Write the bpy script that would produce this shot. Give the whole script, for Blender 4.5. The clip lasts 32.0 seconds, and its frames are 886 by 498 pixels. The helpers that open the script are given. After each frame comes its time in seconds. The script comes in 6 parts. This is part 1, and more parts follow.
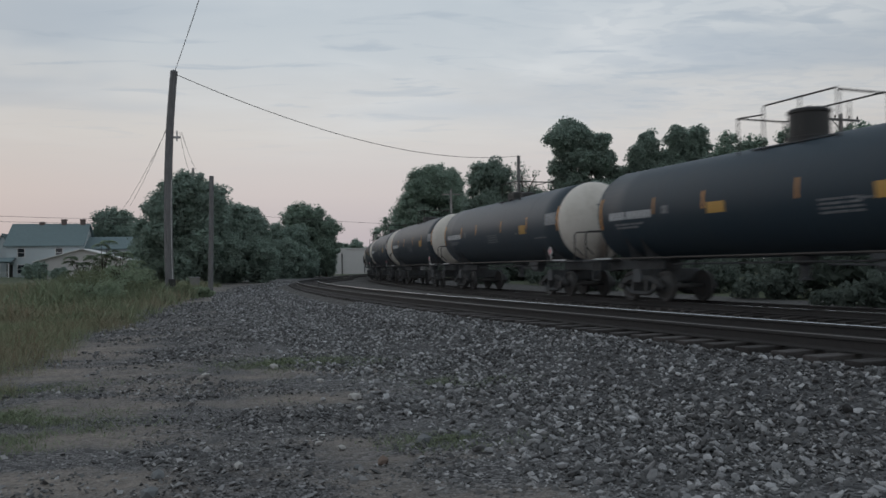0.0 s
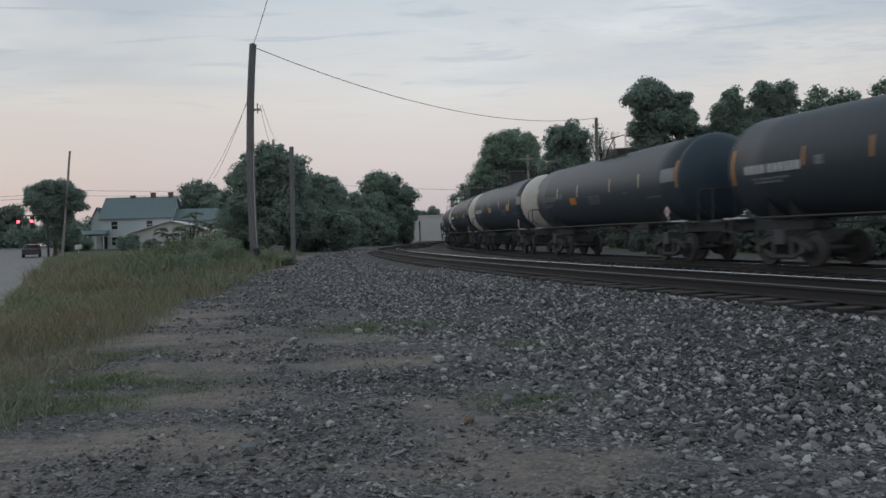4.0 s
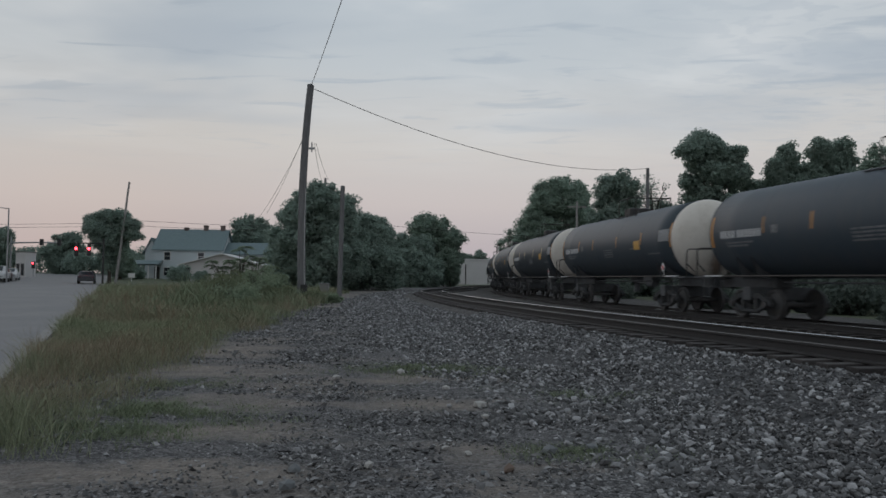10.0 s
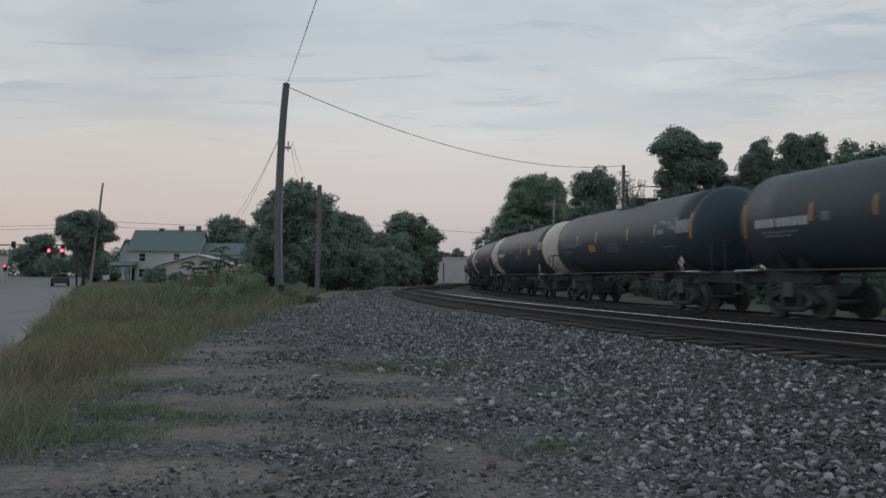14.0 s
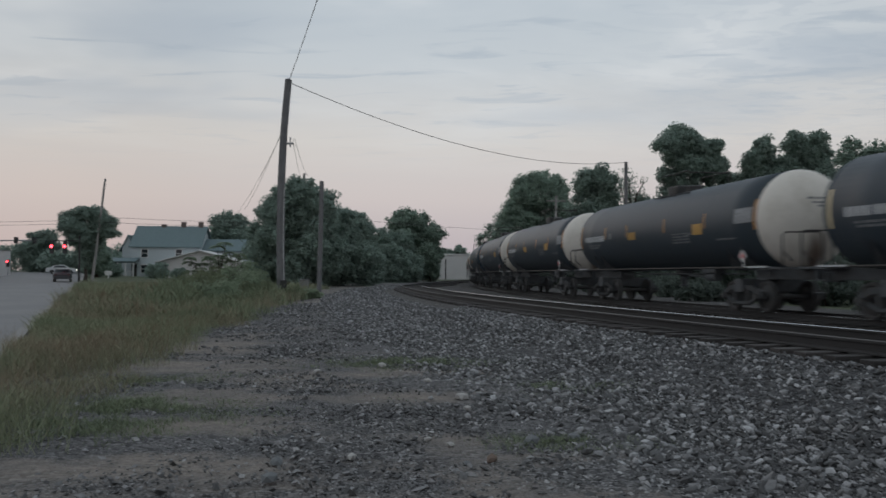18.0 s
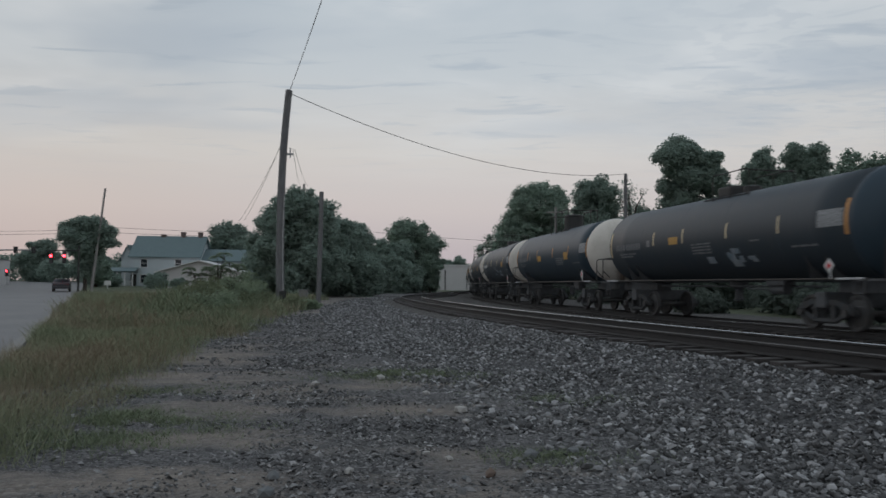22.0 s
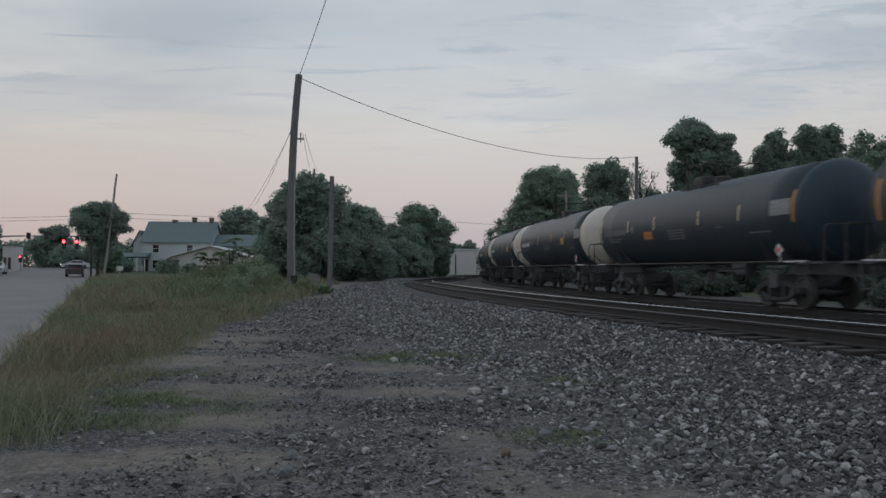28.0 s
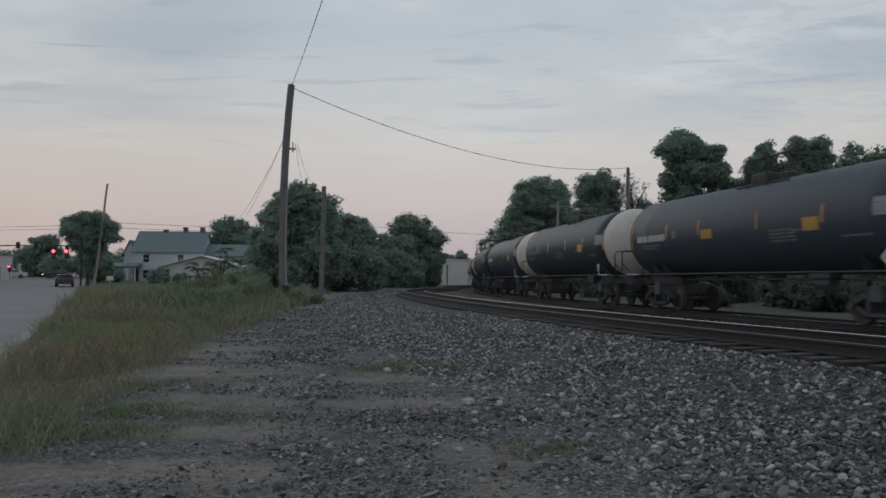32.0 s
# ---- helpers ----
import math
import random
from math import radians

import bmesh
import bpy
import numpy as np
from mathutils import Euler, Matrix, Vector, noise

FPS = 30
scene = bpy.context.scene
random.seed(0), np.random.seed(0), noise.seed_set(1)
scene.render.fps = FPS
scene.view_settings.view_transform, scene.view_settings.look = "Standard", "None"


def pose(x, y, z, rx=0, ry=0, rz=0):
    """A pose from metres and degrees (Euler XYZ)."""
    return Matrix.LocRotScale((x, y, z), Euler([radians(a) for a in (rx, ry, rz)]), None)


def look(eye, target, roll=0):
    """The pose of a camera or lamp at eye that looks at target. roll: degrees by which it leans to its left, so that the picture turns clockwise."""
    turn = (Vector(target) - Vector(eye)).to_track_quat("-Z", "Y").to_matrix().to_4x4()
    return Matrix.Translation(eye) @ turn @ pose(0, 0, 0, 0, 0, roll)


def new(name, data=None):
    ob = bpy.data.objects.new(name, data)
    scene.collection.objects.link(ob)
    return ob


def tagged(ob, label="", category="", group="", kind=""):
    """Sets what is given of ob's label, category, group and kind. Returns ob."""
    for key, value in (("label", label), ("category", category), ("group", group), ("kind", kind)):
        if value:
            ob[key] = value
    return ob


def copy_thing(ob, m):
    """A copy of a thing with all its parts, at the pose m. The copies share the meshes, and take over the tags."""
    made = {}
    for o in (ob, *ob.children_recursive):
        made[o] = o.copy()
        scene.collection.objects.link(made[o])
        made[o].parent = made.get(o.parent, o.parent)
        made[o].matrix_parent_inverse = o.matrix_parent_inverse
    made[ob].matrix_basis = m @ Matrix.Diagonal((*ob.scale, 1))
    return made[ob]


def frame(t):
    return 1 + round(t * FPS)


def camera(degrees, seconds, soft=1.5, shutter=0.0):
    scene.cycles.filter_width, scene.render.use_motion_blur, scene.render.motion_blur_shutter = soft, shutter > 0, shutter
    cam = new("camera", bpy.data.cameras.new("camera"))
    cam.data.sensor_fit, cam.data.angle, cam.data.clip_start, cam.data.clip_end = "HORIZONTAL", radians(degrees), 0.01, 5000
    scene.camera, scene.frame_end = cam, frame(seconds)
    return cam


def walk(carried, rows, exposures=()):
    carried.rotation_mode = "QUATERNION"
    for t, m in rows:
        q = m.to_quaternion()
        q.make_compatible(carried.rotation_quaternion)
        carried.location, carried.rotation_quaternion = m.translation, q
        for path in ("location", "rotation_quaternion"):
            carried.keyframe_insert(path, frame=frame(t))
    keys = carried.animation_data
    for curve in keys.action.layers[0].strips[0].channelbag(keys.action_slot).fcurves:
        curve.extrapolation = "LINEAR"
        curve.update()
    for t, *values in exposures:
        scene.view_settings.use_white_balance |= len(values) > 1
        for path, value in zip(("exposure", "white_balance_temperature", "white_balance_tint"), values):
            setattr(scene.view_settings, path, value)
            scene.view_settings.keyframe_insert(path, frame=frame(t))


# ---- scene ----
cam = camera(57.0, 32.0, soft=1.56, shutter=0.5)

# handheld camera: seconds, x, y, z, yaw, pitch, roll
PATH = [
    (0, 0.068, 0.056, 1.516, -8.267, 1.338, 0.792),
    (0.5, 0.054, 0.028, 1.524, -8.652, 1.512, 0.899),
    (1, 0.048, 0.031, 1.518, -8.346, 1.594, 0.629),
    (1.5, 0.034, 0.026, 1.513, -6.779, 1.375, 0.685),
    (2, 0.035, 0.013, 1.509, -4.569, 0.543, 1.016),
    (2.5, 0.033, -0.012, 1.515, -3.393, 0.338, 1.306),
    (3, 0.044, -0.009, 1.494, -3.371, -0.310, 1.599),
    (3.5, 0.030, -0.014, 1.494, -3.125, -0.878, 1.690),
    (5.5, 0.014, 0.003, 1.500, -1.414, -0.911, 0.649),
    (6, 0.005, 0.012, 1.496, -0.576, -0.798, -0.137),
    (6.5, -0.005, -0.004, 1.505, -0.263, -0.288, -0.639),
    (7, -0.013, -0.005, 1.503, -0.278, 0.499, -1.483),
    (7.5, -0.003, -0.008, 1.507, -0.333, 1.107, -1.489),
    (8, -0.003, 0.004, 1.497, -0.211, 1.443, -1.438),
    (8.5, -0.008, 0.002, 1.501, -0.088, 1.989, -1.240),
    (9, 0.000, -0.000, 1.500, 0.000, 2.200, -1.050),
    (9.5, 0.001, -0.018, 1.501, 0.122, 2.242, -0.870),
    (10, 0.005, -0.007, 1.496, 0.341, 2.154, -0.772),
    (10.5, 0.000, -0.010, 1.497, 0.574, 1.827, -0.806),
    (11, 0.002, 0.003, 1.489, 0.229, 1.867, -0.944),
    (11.5, -0.004, 0.009, 1.493, -0.474, 2.189, -1.131),
    (12, -0.009, -0.004, 1.485, -1.262, 2.146, -1.136),
    (12.5, -0.007, -0.031, 1.495, -2.135, 2.033, -0.912),
    (13, -0.014, -0.018, 1.490, -1.833, 1.600, -0.698),
    (13.5, -0.014, -0.014, 1.489, -1.540, 1.695, -0.350),
    (14, -0.012, -0.010, 1.485, -1.206, 2.061, -0.157),
    (14.5, -0.005, -0.008, 1.484, -0.479, 2.467, -0.122),
    (16.5, 0.003, 0.016, 1.473, 1.408, 2.046, 0.608),
    (17, -0.003, 0.012, 1.471, 0.931, 2.149, 0.081),
    (17.5, -0.005, 0.011, 1.469, 0.221, 2.080, 0.064),
    (18, -0.006, 0.005, 1.462, -1.067, 1.830, -0.289),
    (18.5, 0.001, -0.008, 1.461, -3.461, 1.348, -0.394),
    (19, -0.003, 0.005, 1.464, -4.206, 1.191, -0.590),
    (19.5, -0.005, 0.017, 1.459, -4.612, 1.260, -0.544),
    (20, -0.009, -0.004, 1.453, -4.702, 1.132, -0.736),
    (20.5, -0.014, -0.001, 1.457, -4.506, 1.159, -0.676),
    (21, -0.005, 0.007, 1.476, -3.801, 1.832, -0.432),
    (21.5, -0.001, 0.012, 1.462, -2.950, 2.239, -0.385),
    (22, -0.001, 0.032, 1.478, -1.099, 2.589, -0.481),
    (22.5, -0.008, 0.026, 1.465, 0.076, 2.875, -0.350),
    (23, -0.004, 0.011, 1.478, 0.934, 3.208, -0.272),
    (23.5, -0.011, -0.000, 1.478, 1.369, 3.258, -0.307),
    (24, -0.010, 0.015, 1.476, 1.667, 3.220, -0.292),
    (24.5, -0.009, 0.006, 1.480, 1.700, 3.110, -0.391),
    (25, -0.012, 0.009, 1.473, 1.740, 2.875, -0.423),
    (25.5, -0.020, 0.019, 1.463, 1.627, 2.580, -0.766),
    (27.5, -0.030, -0.002, 1.453, -0.405, 1.396, -0.375),
    (28, -0.037, -0.001, 1.456, -0.384, 1.487, -0.267),
    (28.5, -0.045, -0.022, 1.456, 0.027, 1.661, -0.453),
    (29, -0.048, -0.017, 1.461, 0.329, 1.738, -0.598),
    (29.5, -0.052, 0.004, 1.457, 0.296, 1.734, -0.488),
    (30, -0.047, -0.009, 1.469, -0.138, 2.000, -0.218),
    (30.5, -0.052, 0.012, 1.465, -0.881, 2.274, -0.078),
    (31, -0.050, 0.026, 1.469, -2.072, 2.638, -0.021),
    (31.5, -0.058, 0.017, 1.468, -2.095, 2.637, -0.120),
    (32, -0.071, 0.024, 1.453, -0.983, 2.212, -0.349),
]
walk(cam, [(t, pose(x, y, z, 90 + pitch, roll, yaw)) for t, x, y, z, yaw, pitch, roll in PATH],
     exposures=[(0, 0.13), (3, 0.19), (5.5, 0.37), (6, 0.39), (7, 0.23), (8, 0.12), (9, 0.03), (12, 0.05), (14, 0.13), (18, 0.1), (21, 0.17), (22, 0.07), (23, -0.03), (25, -0.05), (29, 0.1), (32, 0.01)])

# ---- light: dusk, sun just gone, thin clouds ----
def build_world():
    w = bpy.data.worlds.new("dusk_sky")
    scene.world = w
    w.use_nodes = True
    nt = w.node_tree
    nt.nodes.clear()
    N = nt.nodes.new
    L = nt.links.new
    tc = N("ShaderNodeTexCoord")
    sep = N("ShaderNodeSeparateXYZ")
    L(tc.outputs["Generated"], sep.inputs[0])
    # clear dusk gradient by height above the horizon
    ramp = N("ShaderNodeValToRGB")
    L(sep.outputs["Z"], ramp.inputs[0])
    cr = ramp.color_ramp
    stops = [(0.0, (0.42, 0.385, 0.43)), (0.04, (0.468, 0.42, 0.445)), (0.09, (0.55, 0.502, 0.5)), (0.16, (0.582, 0.565, 0.55)),
             (0.25, (0.505, 0.547, 0.582)), (0.36, (0.428, 0.492, 0.552)), (1.0, (0.36, 0.43, 0.50))]
    cr.elements[0].position, cr.elements[0].color = stops[0][0], (*stops[0][1], 1)
    cr.elements[1].position, cr.elements[1].color = stops[-1][0], (*stops[-1][1], 1)
    for p, c in stops[1:-1]:
        e = cr.elements.new(p)
        e.color = (*c, 1)
    # cloud layer seen from below: direction projected on a plane
    zmax = N("ShaderNodeMath"); zmax.operation = "MAXIMUM"; zmax.inputs[1].default_value = 0.04
    L(sep.outputs["Z"], zmax.inputs[0])
    dx = N("ShaderNodeMath"); dx.operation = "DIVIDE"
    dy = N("ShaderNodeMath"); dy.operation = "DIVIDE"
    L(sep.outputs["X"], dx.inputs[0]); L(zmax.outputs[0], dx.inputs[1])
    L(sep.outputs["Y"], dy.inputs[0]); L(zmax.outputs[0], dy.inputs[1])
    com = N("ShaderNodeCombineXYZ")
    L(dx.outputs[0], com.inputs[0]); L(dy.outputs[0], com.inputs[1])

    def clouds(scale, rot, lo, hi, detail, distort, loc=(0, 0, 0)):
        mp = N("ShaderNodeMapping")
        mp.inputs["Location"].default_value = loc
        mp.inputs["Rotation"].default_value = (0, 0, rot)
        mp.inputs["Scale"].default_value = scale
        L(com.outputs[0], mp.inputs[0])
        no = N("ShaderNodeTexNoise")
        no.inputs["Scale"].default_value = 1.0
        no.inputs["Detail"].default_value = detail
        no.inputs["Roughness"].default_value = 0.55
        no.inputs["Distortion"].default_value = distort
        L(mp.outputs[0], no.inputs["Vector"])
        mr = N("ShaderNodeMapRange")
        mr.interpolation_type = "SMOOTHSTEP"
        mr.inputs["From Min"].default_value, mr.inputs["From Max"].default_value = lo, hi
        L(no.outputs["Fac"], mr.inputs["Value"])
        return mr.outputs[0]

    def blend(base, fac, colour, amount):
        m = N("ShaderNodeMixRGB")
        mu = N("ShaderNodeMath"); mu.operation = "MULTIPLY"; mu.inputs[1].default_value = amount
        L(fac, mu.inputs[0]); L(mu.outputs[0], m.inputs[0])
        L(base, m.inputs[1]); m.inputs[2].default_value = (*colour, 1)
        return m.outputs[0]
    out = ramp.outputs[0]
    # clouds thin out towards the horizon
    fade = N("ShaderNodeMapRange"); fade.interpolation_type = "SMOOTHSTEP"
    fade.inputs["From Min"].default_value, fade.inputs["From Max"].default_value = 0.10, 0.26
    L(sep.outputs["Z"], fade.inputs["Value"])

    def high(fac):
        mu = N("ShaderNodeMath"); mu.operation = "MULTIPLY"
        L(fac, mu.inputs[0]); L(fade.outputs[0], mu.inputs[1])
        return mu.outputs[0]
    out = blend(out, high(clouds((0.5, 0.5, 1), 0.5, 0.42, 0.68, 5, 0.3)), (0.645, 0.67, 0.69), 0.8)
    out = blend(out, high(clouds((0.34, 0.5, 1), -0.5, 0.48, 0.64, 3, 0.5, (3.1, 1.7, 0))), (0.375, 0.435, 0.505), 0.62)
    out = blend(out, high(clouds((1.5, 3.6, 1), 0.35, 0.55, 0.68, 5, 0.7, (1.3, 4.2, 0))), (0.37, 0.43, 0.495), 0.6)
    # small broken cloudlets, high up to one side
    side = N("ShaderNodeMapRange"); side.interpolation_type = "SMOOTHSTEP"
    side.inputs["From Min"].default_value, side.inputs["From Max"].default_value = 0.12, 0.42
    L(sep.outputs["X"], side.inputs["Value"])
    flock = N("ShaderNodeMath"); flock.operation = "MULTIPLY"
    L(high(clouds((5.5, 7.5, 1), 0.3, 0.47, 0.60, 3, 0.6, (0.4, 2.2, 0))), flock.inputs[0]); L(side.outputs[0], flock.inputs[1])
    out = blend(out, flock.outputs[0], (0.39, 0.445, 0.51), 0.32)
    sky = N("ShaderNodeTexSky")
    sky.sky_type, sky.sun_disc = "NISHITA", False
    sky.sun_elevation, sky.sun_rotation = radians(5), radians(-25)
    bg1, bg2, add, wo = N("ShaderNodeBackground"), N("ShaderNodeBackground"), N("ShaderNodeAddShader"), N("ShaderNodeOutputWorld")
    # afterglow, brighter where the sun went down
    dot = N("ShaderNodeVectorMath"); dot.operation = "DOT_PRODUCT"
    dot.inputs[1].default_value = Vector((0.14, 1.0, 0.28)).normalized()
    L(tc.outputs["Generated"], dot.inputs[0])
    glow = N("ShaderNodeMapRange"); glow.interpolation_type = "SMOOTHSTEP"
    for key, val in (("From Min", 0.86), ("From Max", 1.0), ("To Min", 0.90), ("To Max", 1.0)):
        glow.inputs[key].default_value = val
    L(dot.outputs["Value"], glow.inputs["Value"])
    L(out, bg1.inputs[0]); L(glow.outputs[0], bg1.inputs[1])
    L(sky.outputs[0], bg2.inputs[0]); bg2.inputs[1].default_value = 0.0015
    L(bg1.outputs[0], add.inputs[0]); L(bg2.outputs[0], add.inputs[1]); L(add.outputs[0], wo.inputs[0])


build_world()
sun_data = bpy.data.lights.new("sun", "SUN")
sun_data.energy, sun_data.angle, sun_data.color = 0.15, radians(40), (1.0, 0.86, 0.8)
sun = new("sun", sun_data)
sun.matrix_world = look((-40, 90, 40), (0, 0, 0))


# ---- materials ----
def mat(name, base, rough=0.8, metal=0.0, var=(), bump=None, spec=0.5, emit=None, island=0.0, obj_rand=0.0, spots=None):
    """var: rows of (scale, low, high, colour, amount, stretch) noise layers over the base; bump: (scale, distance)."""
    m = bpy.data.materials.new(name)
    m.use_nodes = True
    nt = m.node_tree
    N, L = nt.nodes.new, nt.links.new
    b = nt.nodes["Principled BSDF"]
    b.inputs["Roughness"].default_value = rough
    b.inputs["Metallic"].default_value = metal
    b.inputs["Specular IOR Level"].default_value = spec
    tc = N("ShaderNodeTexCoord")
    col = N("ShaderNodeRGB"); col.outputs[0].default_value = (*base, 1)
    cur = col.outputs[0]
    for row in var:
        scale, lo, hi, colour, amount = row[:5]
        stretch = row[5] if len(row) > 5 else (1, 1, 1)
        mp = N("ShaderNodeMapping"); mp.inputs["Scale"].default_value = stretch
        L(tc.outputs["Object"], mp.inputs[0])
        no = N("ShaderNodeTexNoise")
        no.inputs["Scale"].default_value, no.inputs["Detail"].default_value, no.inputs["Roughness"].default_value = scale, 6, 0.6
        L(mp.outputs[0], no.inputs["Vector"])
        mr = N("ShaderNodeMapRange")
        mr.inputs["From Min"].default_value, mr.inputs["From Max"].default_value = lo, hi
        mr.inputs["To Max"].default_value = amount
        L(no.outputs["Fac"], mr.inputs["Value"])
        mx = N("ShaderNodeMixRGB"); mx.inputs[2].default_value = (*colour, 1)
        L(mr.outputs[0], mx.inputs[0]); L(cur, mx.inputs[1])
        cur = mx.outputs[0]
    for amount, source in ((island, "geo"), (obj_rand, "obj")):
        if amount:
            if source == "geo":
                rnd = N("ShaderNodeNewGeometry").outputs["Random Per Island"]
            else:
                rnd = N("ShaderNodeObjectInfo").outputs["Random"]
            mr = N("ShaderNodeMapRange")
            mr.inputs["To Min"].default_value, mr.inputs["To Max"].default_value = 1 - amount, 1 + amount
            if amount >= 0.6:      # mostly dark pieces, a few pale ones
                pw = N("ShaderNodeMath"); pw.operation = "POWER"; pw.inputs[1].default_value = 2.6
                L(rnd, pw.inputs[0]); rnd = pw.outputs[0]
                mr.inputs["To Min"].default_value, mr.inputs["To Max"].default_value = 1 - 0.55 * amount, 1 + 1.7 * amount
            L(rnd, mr.inputs["Value"])
            hs = N("ShaderNodeHueSaturation")
            L(mr.outputs[0], hs.inputs["Value"]); L(cur, hs.inputs["Color"])
            cur = hs.outputs[0]
    L(cur, b.inputs["Base Color"])
    if bump:
        no = N("ShaderNodeTexNoise"); no.inputs["Scale"].default_value, no.inputs["Detail"].default_value = bump[0], 8
        L(tc.outputs["Object"], no.inputs["Vector"])
        bp = N("ShaderNodeBump"); bp.inputs["Distance"].default_value = bump[1]; bp.inputs["Strength"].default_value = 0.8
        L(no.outputs["Fac"], bp.inputs["Height"]); L(bp.outputs[0], b.inputs["Normal"])
    if emit:
        b.inputs["Emission Color"].default_value = (*emit[:3], 1)
        b.inputs["Emission Strength"].default_value = emit[3]
    return m


def gravel_mat(name, lo, hi, dirt, dirt_lo, dirt_hi, cell):
    """Packed gravel: stone cells at two sizes, with bare dirt showing through in soft patches."""
    m = bpy.data.materials.new(name)
    m.use_nodes = True
    nt = m.node_tree
    N, L = nt.nodes.new, nt.links.new
    b = nt.nodes["Principled BSDF"]
    b.inputs["Roughness"].default_value, b.inputs["Specular IOR Level"].default_value = 0.95, 0.2
    tc = N("ShaderNodeTexCoord")
    cols, hts = [], []
    for sc in (cell, cell * 2.3):
        vo = N("ShaderNodeTexVoronoi"); vo.inputs["Scale"].default_value = sc
        L(tc.outputs["Object"], vo.inputs["Vector"])
        sp = N("ShaderNodeSeparateColor"); L(vo.outputs["Color"], sp.inputs[0])
        pw = N("ShaderNodeMath"); pw.operation = "POWER"; pw.inputs[1].default_value = 1.8
        L(sp.outputs[0], pw.inputs[0])
        mx = N("ShaderNodeMixRGB"); mx.inputs[1].default_value, mx.inputs[2].default_value = (*lo, 1), (*hi, 1)
        L(pw.outputs[0], mx.inputs[0])
        cols.append(mx.outputs[0]); hts.append(vo.outputs["Distance"])
    no = N("ShaderNodeTexNoise"); no.inputs["Scale"].default_value, no.inputs["Detail"].default_value = 1.3, 5
    L(tc.outputs["Object"], no.inputs["Vector"])
    pick = N("ShaderNodeMapRange"); pick.inputs["From Min"].default_value, pick.inputs["From Max"].default_value = 0.42, 0.56
    L(no.outputs["Fac"], pick.inputs["Value"])
    mc = N("ShaderNodeMixRGB"); L(pick.outputs[0], mc.inputs[0]); L(cols[0], mc.inputs[1]); L(cols[1], mc.inputs[2])
    nd = N("ShaderNodeTexNoise"); nd.inputs["Scale"].default_value, nd.inputs["Detail"].default_value, nd.inputs["Roughness"].default_value = 0.42, 9, 0.68
    mp = N("ShaderNodeMapping"); mp.inputs["Scale"].default_value = (0.8, 1.5, 1)
    L(tc.outputs["Object"], mp.inputs[0]); L(mp.outputs[0], nd.inputs["Vector"])
    dm = N("ShaderNodeMapRange"); dm.inputs["From Min"].default_value, dm.inputs["From Max"].default_value = dirt_lo, dirt_hi
    dm.inputs["To Max"].default_value = 0.82
    at = N("ShaderNodeAttribute"); at.attribute_name = "dirt"
    ad = N("ShaderNodeMath"); ad.operation = "MULTIPLY_ADD"; ad.inputs[1].default_value = 0.15
    L(at.outputs["Fac"], ad.inputs[0]); L(nd.outputs["Fac"], ad.inputs[2])
    L(ad.outputs[0], dm.inputs["Value"])
    ng = N("ShaderNodeTexNoise"); ng.inputs["Scale"].default_value, ng.inputs["Detail"].default_value, ng.inputs["Roughness"].default_value = 9, 9, 0.75
    L(tc.outputs["Object"], ng.inputs["Vector"])
    gr = N("ShaderNodeMapRange"); gr.inputs["From Min"].default_value, gr.inputs["From Max"].default_value = 0.36, 0.66
    L(ng.outputs["Fac"], gr.inputs["Value"])
    soil = N("ShaderNodeMixRGB"); L(gr.outputs[0], soil.inputs[0])
    soil.inputs[1].default_value, soil.inputs[2].default_value = (*[c * 0.62 for c in dirt], 1), (*[c * 1.25 for c in dirt], 1)
    fin = N("ShaderNodeMixRGB"); L(dm.outputs[0], fin.inputs[0]); L(mc.outputs[0], fin.inputs[1]); L(soil.outputs[0], fin.inputs[2])
    L(fin.outputs[0], b.inputs["Base Color"])
    bp = N("ShaderNodeBump"); bp.inputs["Strength"].default_value, bp.inputs["Distance"].default_value, bp.invert = 0.9, 0.03, True
    L(hts[0], bp.inputs["Height"]); L(bp.outputs[0], b.inputs["Normal"])
    return m


M_GROUND = gravel_mat("gravel_ground", (0.055, 0.054, 0.056), (0.26, 0.255, 0.255), (0.285, 0.25, 0.218), 0.54, 0.72, 30)
M_SHOULDER = gravel_mat("shoulder_gravel", (0.035, 0.035, 0.037), (0.17, 0.168, 0.17), (0.14, 0.132, 0.124), 0.6, 0.78, 22)
M_STONE = mat("ballast_stone", (0.165, 0.166, 0.169), 0.9, var=[(3, 0.42, 0.62, (0.115, 0.114, 0.115), 0.8), (40, 0.45, 0.7, (0.27, 0.265, 0.26), 0.4)], island=1.0)
M_PIECE = mat("loose_ballast_stone", (0.165, 0.166, 0.169), 0.9, var=[(30, 0.45, 0.7, (0.25, 0.245, 0.24), 0.5)], obj_rand=0.8)
M_LANE_STONE = mat("lane_stone", (0.19, 0.188, 0.186), 0.9, var=[(1.1, 0.42, 0.6, (0.11, 0.111, 0.115), 0.75), (40, 0.4, 0.7, (0.09, 0.085, 0.083), 0.5)], island=0.85)
M_DARKBED = gravel_mat("oily_ballast", (0.045, 0.043, 0.042), (0.175, 0.168, 0.163), (0.06, 0.057, 0.055), 0.6, 0.8, 13)
M_ASPHALT = mat("worn_asphalt", (0.20, 0.20, 0.205), 0.9, var=[(0.3, 0.4, 0.7, (0.26, 0.255, 0.25), 0.6), (5, 0.45, 0.7, (0.15, 0.15, 0.15), 0.4)], bump=(60, 0.01))
